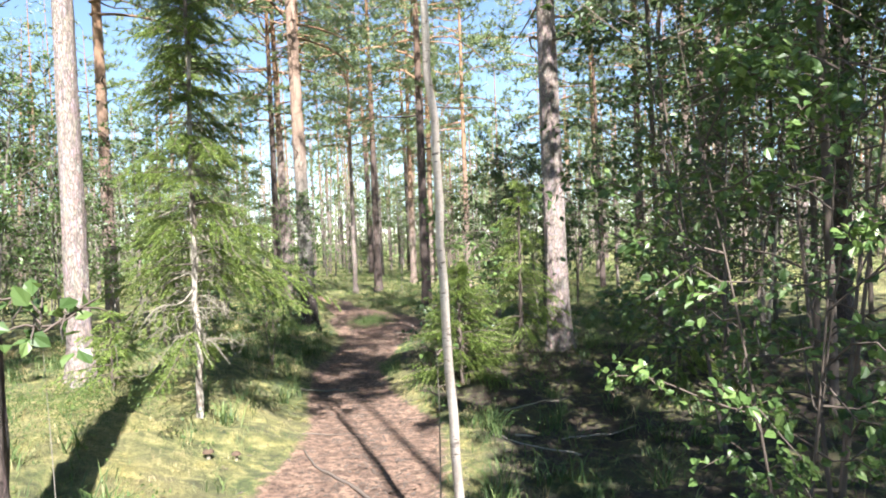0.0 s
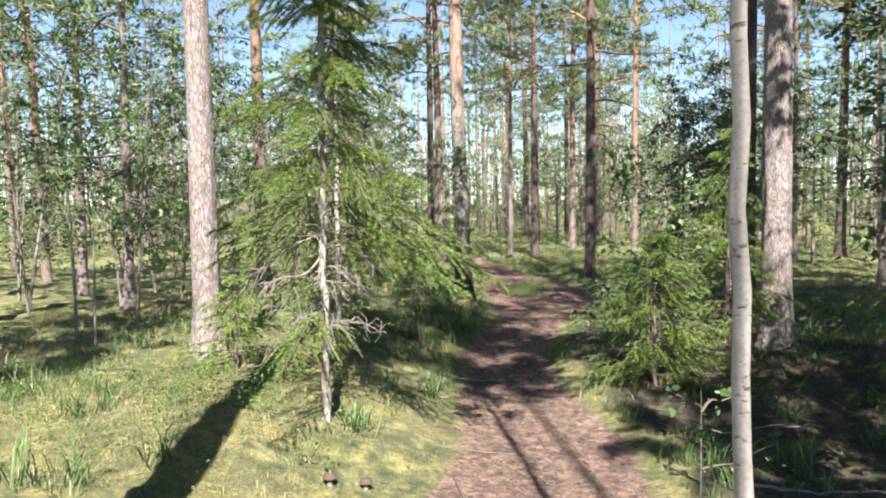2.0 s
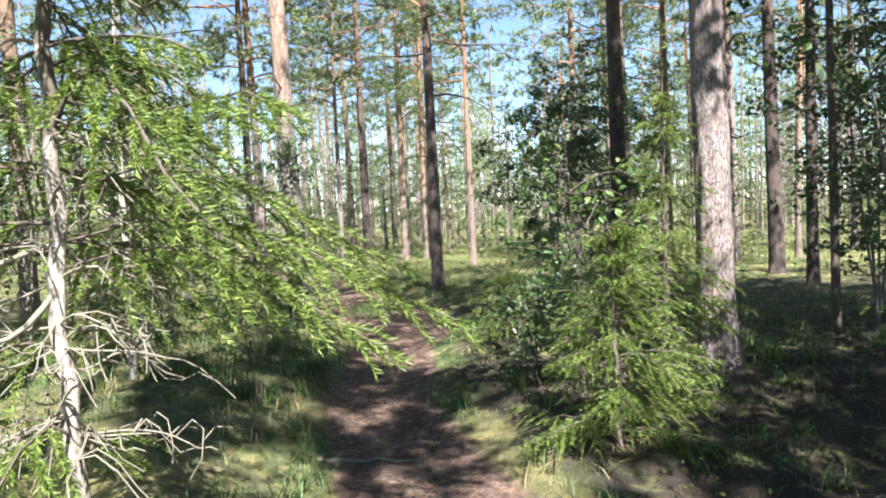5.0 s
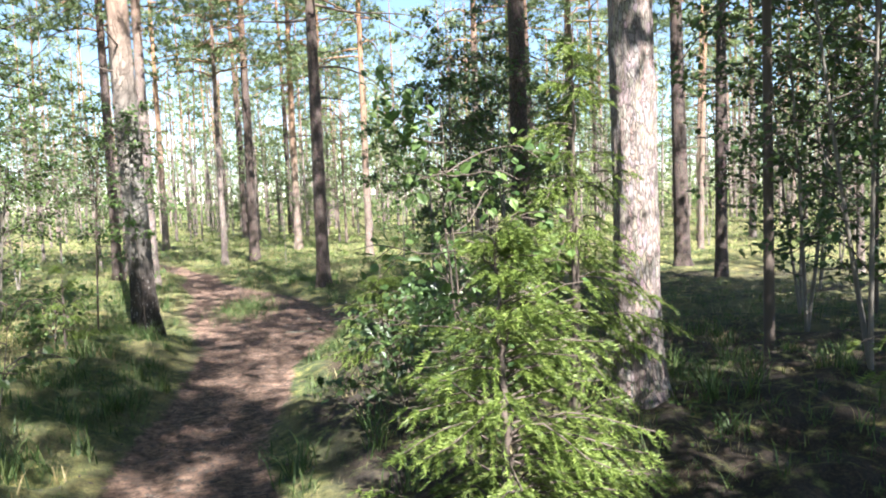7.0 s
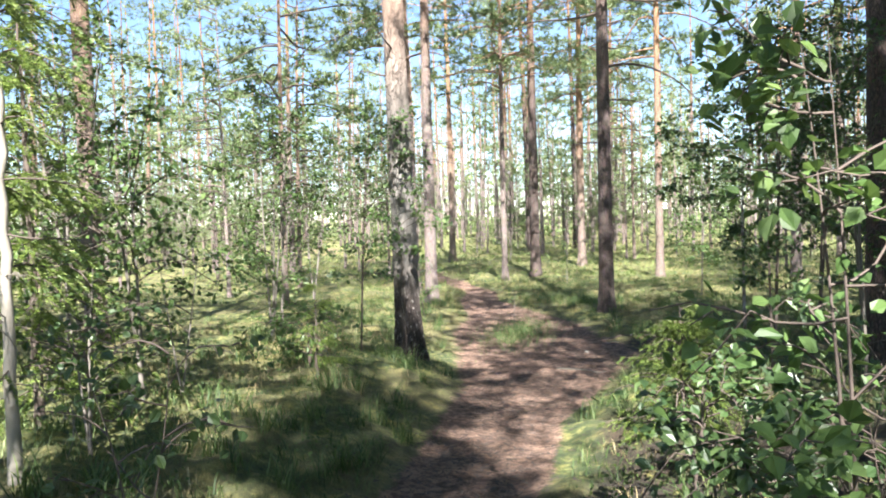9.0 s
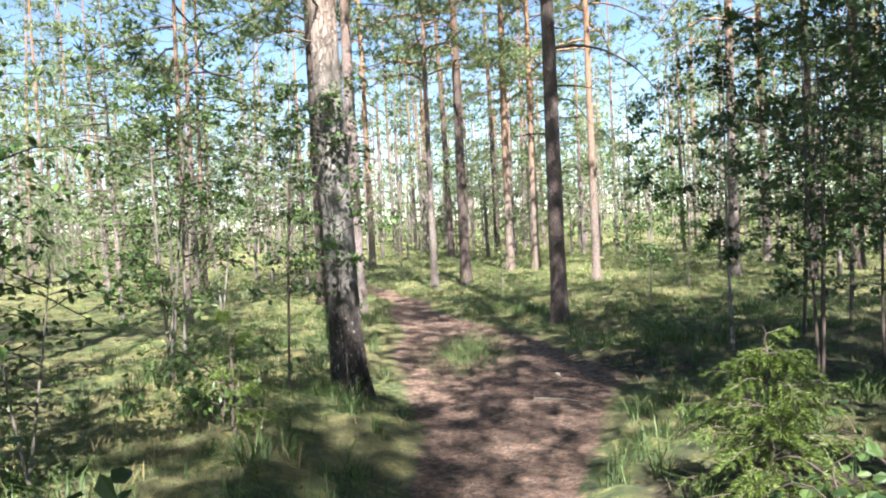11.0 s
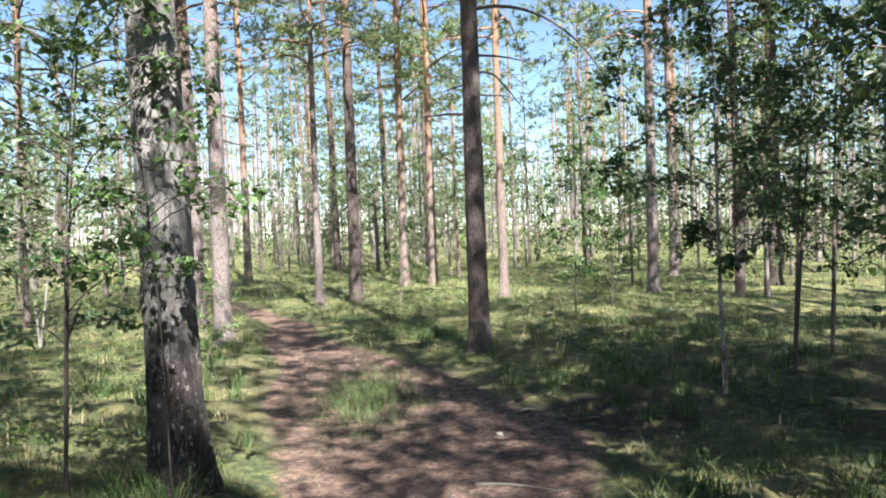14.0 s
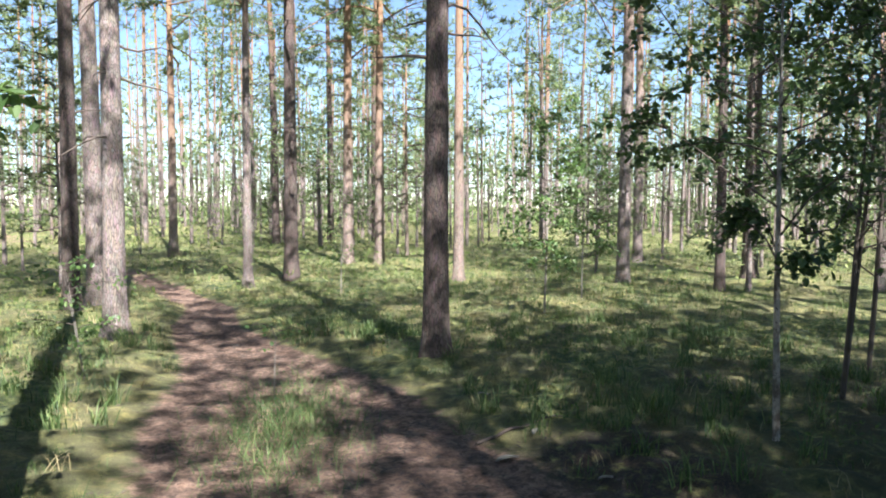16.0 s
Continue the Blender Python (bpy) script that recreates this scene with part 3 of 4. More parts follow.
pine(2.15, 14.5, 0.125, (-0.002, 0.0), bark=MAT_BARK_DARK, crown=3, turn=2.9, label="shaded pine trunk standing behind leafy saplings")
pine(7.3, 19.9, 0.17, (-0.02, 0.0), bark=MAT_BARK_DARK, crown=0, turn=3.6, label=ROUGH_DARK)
pine(8.4, 24.6, 0.16, (0.0, 0.0), bark=MAT_BARK_PALE, crown=1, turn=4.9)
pine(-6.51, 14.2, 0.125, (-0.004, 0.0), bark=MAT_BARK_ORANGE, crown=2, turn=0.1, label="dark pine with an orange upper trunk")
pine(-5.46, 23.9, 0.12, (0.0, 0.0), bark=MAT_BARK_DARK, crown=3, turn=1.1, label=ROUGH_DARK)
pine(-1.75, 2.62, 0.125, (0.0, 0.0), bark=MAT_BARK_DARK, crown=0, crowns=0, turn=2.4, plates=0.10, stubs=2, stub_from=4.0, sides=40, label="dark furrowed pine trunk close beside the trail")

# ---- the wood around ----
PLACED = [(o.location.x, o.location.y) for o in scene.objects if o.name.startswith("pine_tree")]


def generic_pine(k, h, r, per, tufts, size, limbs, base):
    line = stem_line(h, (0, 0), 0.03)
    thing = tagged(new("pine_tree"), "Scots pine among the wood with a bare lower trunk", "tree", group="pines of the wood")
    part("trunk", trunk_geo(line, r, 9, 0.2), (MAT_BARK, MAT_BARK_ORANGE, MAT_BARK_DARK)[k % 3], thing, smooth=True)
    wood, green = pine_crown(line, base, tufts, per, size, 1.9, limbs)
    dead_stubs(wood, line, r, 1.6, base, 12, 1.3)
    tagged(part("branchwork", wood, MAT_TWIG, thing, smooth=True), kind="stuff")
    tagged(part("crown", green, MAT_PINE, thing), kind="stuff")
    return thing


KINDS = [generic_pine(k, (14.5, 12.5, 16, 11, 9, 13)[k], (0.12, 0.09, 0.14, 0.075, 0.06, 0.10)[k], 12, 6, 0.19, (28, 26, 30, 24, 22, 26)[k], (5.6, 4.6, 7.0, 4.0, 3.0, 5.0)[k]) for k in range(6)]


def clear(x, y):
    """Whether a wild pine may stand here."""
    if -30 < y < 40 and abs(float(trail(np.array(x), np.array(y)))) < 4.0:
        return False
    if -4.5 < x < 4.8 and -1.5 < y < 26:
        return False
    if -6.0 < x < 4.6 and -14 < y < 0:
        return False
    if -3.4 < x < 4.4 and 26 <= y < 33:
        return False
    return all((x - a) ** 2 + (y - b) ** 2 > 2.2 for a, b in PLACED)


spots, tries = [], 0
while len(spots) < 165 and tries < 9000:
    tries += 1
    a, d = rng.uniform(-1.15, 1.15), rng.uniform(3.5, 62)
    x, y = -0.8 + d * math.sin(a), 2 + d * math.cos(a)
    # about a fifth go beside and behind the start, mostly unseen, for canopy shade
    if rng.uniform() < 0.22:
        x, y = rng.uniform(-16, 16), rng.uniform(-22, 8)
    if clear(x, y):
        spots.append((x, y))
        PLACED.append((x, y))
for k, (x, y) in enumerate(spots):
    m = pose(x, y, on(x, y) - 0.03, rng.uniform(-1.5, 1.5), rng.uniform(-1.5, 1.5), rng.uniform(0, 360))
    if k < len(KINDS):
        KINDS[k].matrix_basis = m
    else:
        s = rng.uniform(0.85, 1.15)
        copy_thing(KINDS[k % len(KINDS)], m @ Matrix.Diagonal((s, s, s, 1)))


def young_pine(k, h, base):
    line = stem_line(h, (0, 0), 0.03)
    thing = tagged(new("young_pine"), "young bushy pine at the far side of the glade", "tree", group="young pines of the wood")
    part("trunk", trunk_geo(line, 0.045, 7, 0.2), MAT_BARK, thing, smooth=True)
    wood, green = pine_crown(line, base, 5, 10, 0.16, 1.1, 26)
    tagged(part("branchwork", wood, MAT_TWIG, thing, smooth=True), kind="stuff")
    tagged(part("crown", green, MAT_PINE, thing), kind="stuff")
    return thing


YOUNG = [young_pine(0, 4.6, 0.7), young_pine(1, 3.4, 0.5), young_pine(2, 6.0, 1.4)]
k = 0
while k < 84:
    a, d = rng.uniform(-0.95, 0.95), rng.uniform(22, 58)
    x, y = -0.8 + d * math.sin(a), 2 + d * math.cos(a)
    if abs(float(trail(np.array(x), np.array(y)))) < 5 or (y < 30 and abs(x + 1) < 5):
        continue
    m = pose(x, y, on(x, y) - 0.03, 0, 0, rng.uniform(0, 360))
    if k < 3:
        YOUNG[k].matrix_basis = m
    else:
        s = rng.uniform(0.7, 1.25)
        copy_thing(YOUNG[k % 3], m @ Matrix.Diagonal((s, s, s, 1)))
    k += 1


def far_wood():
    """The distant wood: hundreds of thin trunks and ragged crowns."""
    wood, green = Geo(), Geo()
    for _ in range(680):
        a, d = rng.uniform(-1.0, 1.0), rng.uniform(36, 110)
        x, y = -0.8 + d * math.sin(a), 2 + d * math.cos(a)
        z, h, r = on(x, y), rng.uniform(4, 16), rng.uniform(0.04, 0.11)
        lean = rng.normal(0, 0.02, 2)
        wood.tube([(x, y, z - 0.2), (x + lean[0] * h * 0.5, y + lean[1] * h * 0.5, z + h * 0.5), (x + lean[0] * h, y + lean[1] * h, z + h)], [r, r * 0.7, 0.01], 5)
        m, each = 17, 13
        f = rng.uniform(0.2, 1.0, m) ** 0.55
        rad = (1.7 - 1.1 * f) * np.sqrt(rng.uniform(0, 1, m))
        az_ = rng.uniform(0, 6.28, m)
        c = np.stack([x + lean[0] * h * f + rad * np.cos(az_), y + lean[1] * h * f + rad * np.sin(az_), z + h * f], 1)
        c = np.repeat(c, each, 0) + rng.normal(size=(m * each, 3)) * [0.36, 0.36, 0.10]
        m *= each
        green.needles(c, unit(m) + [0, 0, 0.4], rng.uniform(0.2, 0.4, m), rng.uniform(0.04, 0.08, m))
    for _ in range(450):
        a, d = rng.uniform(-1.0, 1.0), rng.uniform(44, 115)
        x, y = -0.8 + d * math.sin(a), 2 + d * math.cos(a)
        z, h, r = on(x, y), rng.uniform(5, 13), rng.uniform(0.04, 0.10)
        wood.tube([(x, y, z - 0.2), (x + rng.normal(0, 0.3), y, z + h)], [r, r * 0.5], 4)
    t = tagged(new("far_wood"), "distant pine wood of thin pale trunks", "woods", kind="stuff")
    tagged(part("trunks", wood, MAT_BARK, t), kind="stuff")
    tagged(part("crowns", green, MAT_PINE, t), kind="stuff")
    low, n = Geo(), 30000
    a, d = rng.uniform(-1.0, 1.0, n), rng.uniform(24, 110, n)
    x, y = -0.8 + d * np.sin(a), 2 + d * np.cos(a)
    k = wave(x, y, 71, 14)
    z = height(x, y) + np.clip(0.1 + 0.9 * k + d * 0.010, 0.03, 2.0) * rng.uniform(0, 1, n) ** 1.3
    s = rng.uniform(0.10, 0.22, n) * (0.4 + d / 80)
    low.leaves(np.stack([x, y, z], 1), unit(n) + [0, 0, 0.4], unit(n), s, s * 0.35)
    tagged(part("undergrowth", low, MAT_GRASS_SUNLIT, t), kind="stuff")
    far, n = Geo(), 44000
    a, d = rng.uniform(-1.0, 1.0, n), rng.uniform(58, 125, n)
    x, y = -0.8 + d * np.sin(a), 2 + d * np.cos(a)
    top = 11 + 8 * wave(x, y, 81, 9)
    z = height(x, y) + np.clip(top, 2, 18) * rng.uniform(0, 1, n) ** 1.9
    s = rng.uniform(0.35, 0.75, n)
    far.leaves(np.stack([x, y, z], 1), unit(n) + [0, 0, 0.2], unit(n), s, s * 0.35)
    tagged(part("canopy", far, MAT_PINE, t), kind="stuff")


far_wood()


# ---- spruces ----
def spray(wood, C, D, S, start, azim, rise, length, droop, r, gap, fine):
    """One needled spruce branch with finger-like side twigs."""
    p = limb(wood, start, azim, rise, length, r * 0.55, 6, droop, 0.07, 3)
    m = max(4, int(length / (gap * 1.5)))
    s = np.linspace(0.15, 1.0, m)
    base = np.stack([np.interp(s, np.linspace(0, 1, 6), p[:, i]) for i in range(3)], 1)
    along = np.array([math.cos(azim), math.sin(azim), 0.0])
    side = np.array([-along[1], along[0], 0.0])
    for i in range(m):
        for sg in (-1, 1):
            tl = max(0.06, length * 0.44 * (1.05 - s[i]) + 0.05) * rng.uniform(0.55, 1.15)
            d = along * 0.8 + sg * side * rng.uniform(0.4, 0.9) + np.array([0, 0, rng.uniform(-0.35, 0.05) - droop * rng.uniform(0.2, 1.5)])
            d /= np.linalg.norm(d)
            nseg = max(5, int(tl / fine * 3.2))
            q = base[i] + np.outer(np.linspace(0.0, tl, nseg), d)
            q[:, 2] -= 0.3 * np.linspace(0, tl, nseg) ** 2 / max(tl, 0.05)
            u = np.cross(d, [0, 0, 1.0])
            for w in (u, -u, u * 0.6 + [0, 0, 0.7], -u * 0.6 + [0, 0, 0.7], np.array([0, 0, -0.7])):
                C.append(q)
                D.append(d * 0.9 + w * 0.6 + rng.normal(0, 0.2, (nseg, 3)))
                S.append(np.full(nseg, fine))


def spruce(x, y, h, wide, first=0.15, dead=0.0, step=0.16, around=5, droop=0.45, rise=0.1, trunk_r=0.03, label="young green spruce with drooping sprays", bark=MAT_TWIG, gap=0.05, fine=0.026, reach_out=(), bare_arms=()):
    """A spruce: trunk, dead lower twigs, tiers of needled sprays."""
    thing = tagged(new("spruce_tree"), label, "tree")
    thing.location = (x, y, on(x, y))
    line = stem_line(h, (0, 0), 0.03, 40)
    line[1:, :2] += 0.006 * rng.normal(size=(39, 2))
    part("trunk", trunk_geo(line, trunk_r, 10, 0.25), bark, thing, smooth=True)
    wood, green, bare = Geo(), Geo(), Geo()
    C, D, S = [], [], []
    z = first
    while z < h - 0.05:
        f = z / h
        reach = wide * (1 - f) ** 0.75
        for k in range(around):
            azim = rng.uniform(0, 6.28)
            length = reach * rng.uniform(0.6, 1.1)
            start = at_height(line, z + rng.uniform(-0.06, 0.06))
            if f < dead and rng.uniform() < 1.0 - 0.75 * f / dead:
                p = limb(bare, start, azim, rng.uniform(-0.2, 0.3), length * 0.46, 0.0022, 8, rng.uniform(0.1, 0.55), 0.15, 4)
                for _ in range(6):
                    q = p[rng.integers(2, 8)]
                    limb(bare, q, azim + rng.normal(0, 0.9), rng.uniform(-0.4, 0.3), length * rng.uniform(0.10, 0.30), 0.0011, 5, 0.45, 0.25, 3)
                continue
            k2 = 2.0 if z > 3.4 else 1.0
            spray(wood, C, D, S, start, azim, rise + 0.25 * f, length, droop * (1 - 0.5 * f), 0.004 + 0.006 * (1 - f), gap * k2 ** 0.5, fine * k2)
        z += step * rng.uniform(0.7, 1.3) * (1.0 - 0.3 * f)
    for zz, azim, length in bare_arms:
        g = Geo()
        p = limb(g, at_height(line, zz), azim, -0.45, length, 0.007, 9, 0.12, 0.05, 6)
        for _ in range(7):
            limb(g, p[rng.integers(3, 9)], azim + rng.normal(0, 0.9), rng.uniform(-0.8, 0.0), rng.uniform(0.06, 0.22), 0.002, 5, 0.7, 0.2, 3)
        part("bare_limb", g, MAT_DEAD_DARK, thing, "grey bare dead limb", smooth=True)
    for zz, azim, length in reach_out:
        spray(wood, C, D, S, at_height(line, zz), azim, 0.10, length, 0.3, 0.005, gap, fine)
    c, d = np.concatenate(C), np.concatenate(D)
    sz = np.concatenate(S)
    green.needles(c, d, rng.uniform(0.8, 1.3, len(c)) * sz, sz * 0.19)
    tagged(part("branchwork", wood, MAT_TWIG, thing, smooth=True), kind="stuff")
    tagged(part("foliage", green, MAT_SPRUCE, thing), kind="stuff")
    if bare.n:
        tagged(part("dead_growth", bare, MAT_DEAD_DARK, thing, "bare grey dead twigs", smooth=True), kind="stuff")
    return thing


spruce(-1.92, 5.58, 5.8, 0.78, first=0.55, dead=0.44, step=0.13, around=6, droop=0.45, rise=0.16, trunk_r=0.024, gap=0.042, fine=0.027, bark=MAT_SPECKLED, label="tall young spruce with dead lower twigs and bright green sprays",
       reach_out=[(1.12, 0.0, 1.05), (1.25, 0.3, 0.95), (1.05, -0.25, 0.9), (1.5, -0.6, 0.8), (0.84, -2.2, 0.42), (1.3, 3.6, 0.6), (1.6, 2.6, 0.8), (1.5, -1.6, 0.6), (1.8, -1.4, 0.6), (1.9, -2.2, 0.6), (2.1, -1.0, 0.6)],
       bare_arms=[(1.12, 3.3, 0.58), (1.0, 4.0, 0.35)])
spruce(0.15, 7.7, 1.30, 0.74, first=0.12, step=0.10, around=7, droop=0.25, rise=0.2, trunk_r=0.02, gap=0.042, fine=0.025, label="small bushy spruce at the trail's edge")
spruce(0.95, 9.15, 2.3, 0.75, first=0.3, dead=0.18, step=0.14, around=5, droop=0.5, gap=0.05, fine=0.028, label="young spruce with hanging sprays beside a thick pine")
spruce(0.02, 11.68, 0.88, 0.62, first=0.1, step=0.09, around=6, droop=0.3, rise=0.2, trunk_r=0.016, gap=0.045, fine=0.026, label="low bright green spruce at the trail's edge")
spruce(-3.3, 9.55, 4.8, 0.85, first=0.5, dead=0.25, step=0.26, around=4, droop=0.5, gap=0.07, fine=0.036, bark=MAT_DEAD, label="thin spruce with pale bark and light hanging sprays")
spruce(-3.1, 6.7, 0.8, 0.6, first=0.12, step=0.12, around=4, droop=0.3, trunk_r=0.012, gap=0.05, fine=0.028, label="small spruce seedling at the foot of a pine")
spruce(-3.0, 12.6, 0.85, 0.42, first=0.15, step=0.19, around=3, droop=0.15, trunk_r=0.012, gap=0.06, fine=0.028, label="sparse spruce seedling in the grass")
spruce(-4.1, 10.6, 3.0, 0.8, first=0.3, step=0.22, around=5, droop=0.4, gap=0.08, fine=0.04, label="young spruce behind the mound")
spruce(2.3, 7.4, 2.6, 0.9, first=0.2, step=0.2, around=5, droop=0.4, gap=0.07, fine=0.034, label="dark spruce in the shaded thicket")


# ---- leafy saplings and bushes ----
def leafy(x, y, h, crown_from, wide, leaves, size, r=0.018, stems=1, bark=MAT_SAPLING, leaf=MAT_LEAF, lean=(0, 0), label="slender leafy birch sapling", name="birch_sapling", spread=0.15, crook=0.05, kink=0.0):
    """A broad-leaved sapling: crooked stems, forked twigs, many separate leaves."""
    thing = tagged(new(name), label, "tree" if h > 1.2 else "shrub")
    thing.location = (x, y, on(x, y))
    wood, green = Geo(), Geo()
    C, D = [], []
    for k in range(stems):
        a = rng.uniform(0, 6.28)
        ln = (lean[0] + spread * math.cos(a) * (stems > 1), lean[1] + spread * math.sin(a) * (stems > 1))
        line = stem_line(h * rng.uniform(0.8, 1.0), ln, crook, 48 if kink else 24)
        if kink:
            line[1:, :2] += kink * rng.normal(size=(47, 2))
        hh = line[-1, 2]
        g = Geo()
        g.tube(np.concatenate([[line[0] - [0, 0, 0.1]], line]), np.concatenate([[r * 1.25], r * (1 - 0.9 * line[:, 2] / hh)]), 8)
        part("stem", g, bark, thing, smooth=True)
        n = max(6, int(26 * (hh - crown_from) / 2.5 / stems ** 0.5))
        for j in range(n):
            f = (j + rng.uniform()) / n
            z = crown_from + (hh - crown_from) * f
            length = wide * (0.45 + 0.75 * math.sin(0.35 + 2.5 * f)) * rng.uniform(0.5, 1.1)
            azim = rng.uniform(0, 6.28)
            p = limb(wood, at_height(line, z), azim, rng.uniform(0.25, 0.9), length, 0.0015 + r * 0.20, 6, rng.uniform(0.1, 0.5), 0.1, 3)
            twigs = [p]
            for _ in range(2):
                q = p[rng.integers(2, 5)]
                twigs.append(limb(wood, q, azim + rng.normal(0, 0.8), rng.uniform(-0.1, 0.6), length * rng.uniform(0.3, 0.6), 0.001 + r * 0.06, 4, 0.4, 0.1, 3))
            per = max(2, int(leaves / (stems * n * 3)))
            for tw in twigs:
                s = rng.uniform(0.25, 1.0, per)
                c = np.stack([np.interp(s, np.linspace(0, 1, len(tw)), tw[:, i]) for i in range(3)], 1) + rng.normal(0, size * 0.6, (per, 3))
                C.append(c)
                dd = np.array([math.cos(azim), math.sin(azim), -0.2]) * 0.6 + unit(per) * 0.8
                D.append(dd)
    c, d = np.concatenate(C), np.concatenate(D)
    nrm = unit(len(c)) * 0.55 + np.array([0.05, -0.25, 0.8])
    sz = rng.uniform(0.6, 1.15, len(c)) * size
    green.leaves(c, d, nrm, sz, sz * 0.72)
    tagged(part("branchwork", wood, MAT_TWIG, thing, smooth=True), kind="stuff")
    tagged(part("foliage", green, leaf, thing), kind="stuff")
    return thing


# white birch stem by the trail; its unseen crown is sized to shade the ground
leafy(0.045, 3.22, 9.6, 4.2, 1.1, 1900, 0.085, r=0.023, bark=MAT_BIRCH, lean=(-0.040, 0.0), crook=0.05, kink=0.007, label="slim white birch stem standing by the trail")
leafy(-0.06, 3.5, 1.1, 0.7, 0.12, 8, 0.03, r=0.006, bark=MAT_SAPLING, label="thin bare shoot beside a white birch", name="shoot")
# near bush with large leaves, and the shaded thicket behind it
leafy(1.22, 2.6, 2.6, 0.25, 0.52, 2300, 0.046, r=0.008, stems=3, bark=MAT_TWIG, label="leafy hazel bush with large sunlit leaves", name="hazel_bush", spread=0.12)
leafy(1.75, 3.3, 3.4, 0.5, 0.75, 1500, 0.056, r=0.014, stems=3, bark=MAT_TWIG, label="tall shaded alder bush beside the trail", name="alder_bush")
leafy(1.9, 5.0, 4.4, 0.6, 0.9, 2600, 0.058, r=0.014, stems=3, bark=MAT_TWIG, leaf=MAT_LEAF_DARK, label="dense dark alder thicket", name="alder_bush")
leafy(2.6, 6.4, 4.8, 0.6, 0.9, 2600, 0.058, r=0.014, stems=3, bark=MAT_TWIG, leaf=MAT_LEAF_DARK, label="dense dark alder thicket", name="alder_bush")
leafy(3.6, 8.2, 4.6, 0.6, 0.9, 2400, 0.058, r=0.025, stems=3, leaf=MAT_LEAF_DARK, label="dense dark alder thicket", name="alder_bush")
leafy(-0.98, 1.80, 1.55, 1.3, 0.17, 22, 0.055, r=0.003, label="thin shoot with a few large leaves", name="birch_shoot")
# taller birches added, many out of view, so that their crowns shade the trail
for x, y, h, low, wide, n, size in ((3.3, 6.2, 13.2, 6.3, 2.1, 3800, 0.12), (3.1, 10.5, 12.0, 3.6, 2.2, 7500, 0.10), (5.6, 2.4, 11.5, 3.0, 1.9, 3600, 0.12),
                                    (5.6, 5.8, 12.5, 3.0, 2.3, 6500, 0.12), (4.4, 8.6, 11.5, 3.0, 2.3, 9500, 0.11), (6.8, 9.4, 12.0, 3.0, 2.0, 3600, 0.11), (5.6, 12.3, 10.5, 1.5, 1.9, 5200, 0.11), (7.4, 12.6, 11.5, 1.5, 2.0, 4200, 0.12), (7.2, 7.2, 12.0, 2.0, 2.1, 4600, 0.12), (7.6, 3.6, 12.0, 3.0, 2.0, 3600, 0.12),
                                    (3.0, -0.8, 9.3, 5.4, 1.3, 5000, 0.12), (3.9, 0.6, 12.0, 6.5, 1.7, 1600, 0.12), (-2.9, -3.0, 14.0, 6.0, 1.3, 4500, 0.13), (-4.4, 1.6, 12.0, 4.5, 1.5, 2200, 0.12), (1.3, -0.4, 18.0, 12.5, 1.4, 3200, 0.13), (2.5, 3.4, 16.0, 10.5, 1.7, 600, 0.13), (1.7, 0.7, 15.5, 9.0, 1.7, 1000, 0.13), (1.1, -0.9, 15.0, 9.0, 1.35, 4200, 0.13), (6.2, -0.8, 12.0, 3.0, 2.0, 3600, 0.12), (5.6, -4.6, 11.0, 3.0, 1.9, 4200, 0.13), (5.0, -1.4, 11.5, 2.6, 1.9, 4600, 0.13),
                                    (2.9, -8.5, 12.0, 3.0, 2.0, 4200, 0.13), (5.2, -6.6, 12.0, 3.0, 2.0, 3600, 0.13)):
    leafy(x, y, h, low, wide, n, size, r=0.045, bark=MAT_TWIG, leaf=MAT_LEAF_DARK, label="tall birch added for shade, with a dense leafy crown", name="birch_tree", crook=0.03)
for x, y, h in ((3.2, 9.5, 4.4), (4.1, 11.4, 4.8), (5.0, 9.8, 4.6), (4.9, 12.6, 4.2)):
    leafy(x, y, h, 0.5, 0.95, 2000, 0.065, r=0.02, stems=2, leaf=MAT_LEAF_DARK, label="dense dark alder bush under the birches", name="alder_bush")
# saplings in the middle of the walk
leafy(0.95, 13.45, 3.8, 0.8, 0.62, 2200, 0.058, r=0.014, stems=3, bark=MAT_TWIG, leaf=MAT_LEAF_DARK, label="leafy dark green alder sapling", name="alder_sapling", spread=0.05)
leafy(1.75, 13.6, 4.2, 0.9, 0.75, 2000, 0.055, r=0.018, stems=2, leaf=MAT_LEAF_DARK, label="leafy dark green alder sapling", name="alder_sapling", spread=0.06)
leafy(0.20, 8.75, 2.2, 0.5, 0.42, 420, 0.07, r=0.009, stems=2, bark=MAT_TWIG, label="open alder sapling with large leaves by the trail", name="alder_sapling", spread=0.07)
leafy(-2.15, 8.9, 0.95, 0.35, 0.3, 110, 0.055, r=0.007, stems=2, bark=MAT_TWIG, leaf=MAT_LEAF_DARK, label="small dark shoot standing in the shade", name="alder_shoot", crook=0.15)
leafy(-4.4, 14.6, 3.6, 0.5, 0.75, 2300, 0.055, r=0.018, stems=3, label="bushy sunlit birch sapling", spread=0.09)
leafy(-4.9, 15.9, 4.0, 0.6, 0.8, 2200, 0.055, r=0.02, stems=2, label="bushy sunlit birch sapling", spread=0.09)
leafy(-3.25, 14.5, 3.0, 0.7, 0.55, 1100, 0.052, r=0.012, stems=2, bark=MAT_TWIG, spread=0.05, leaf=MAT_LEAF_DARK, label="thin birch sapling beside a leaning pine")
leafy(-2.68, 14.4, 2.9, 1.1, 0.5, 850, 0.055, r=0.007, bark=MAT_TWIG, crook=0.15, label="leafy shoot against a pine trunk", name="birch_shoot")
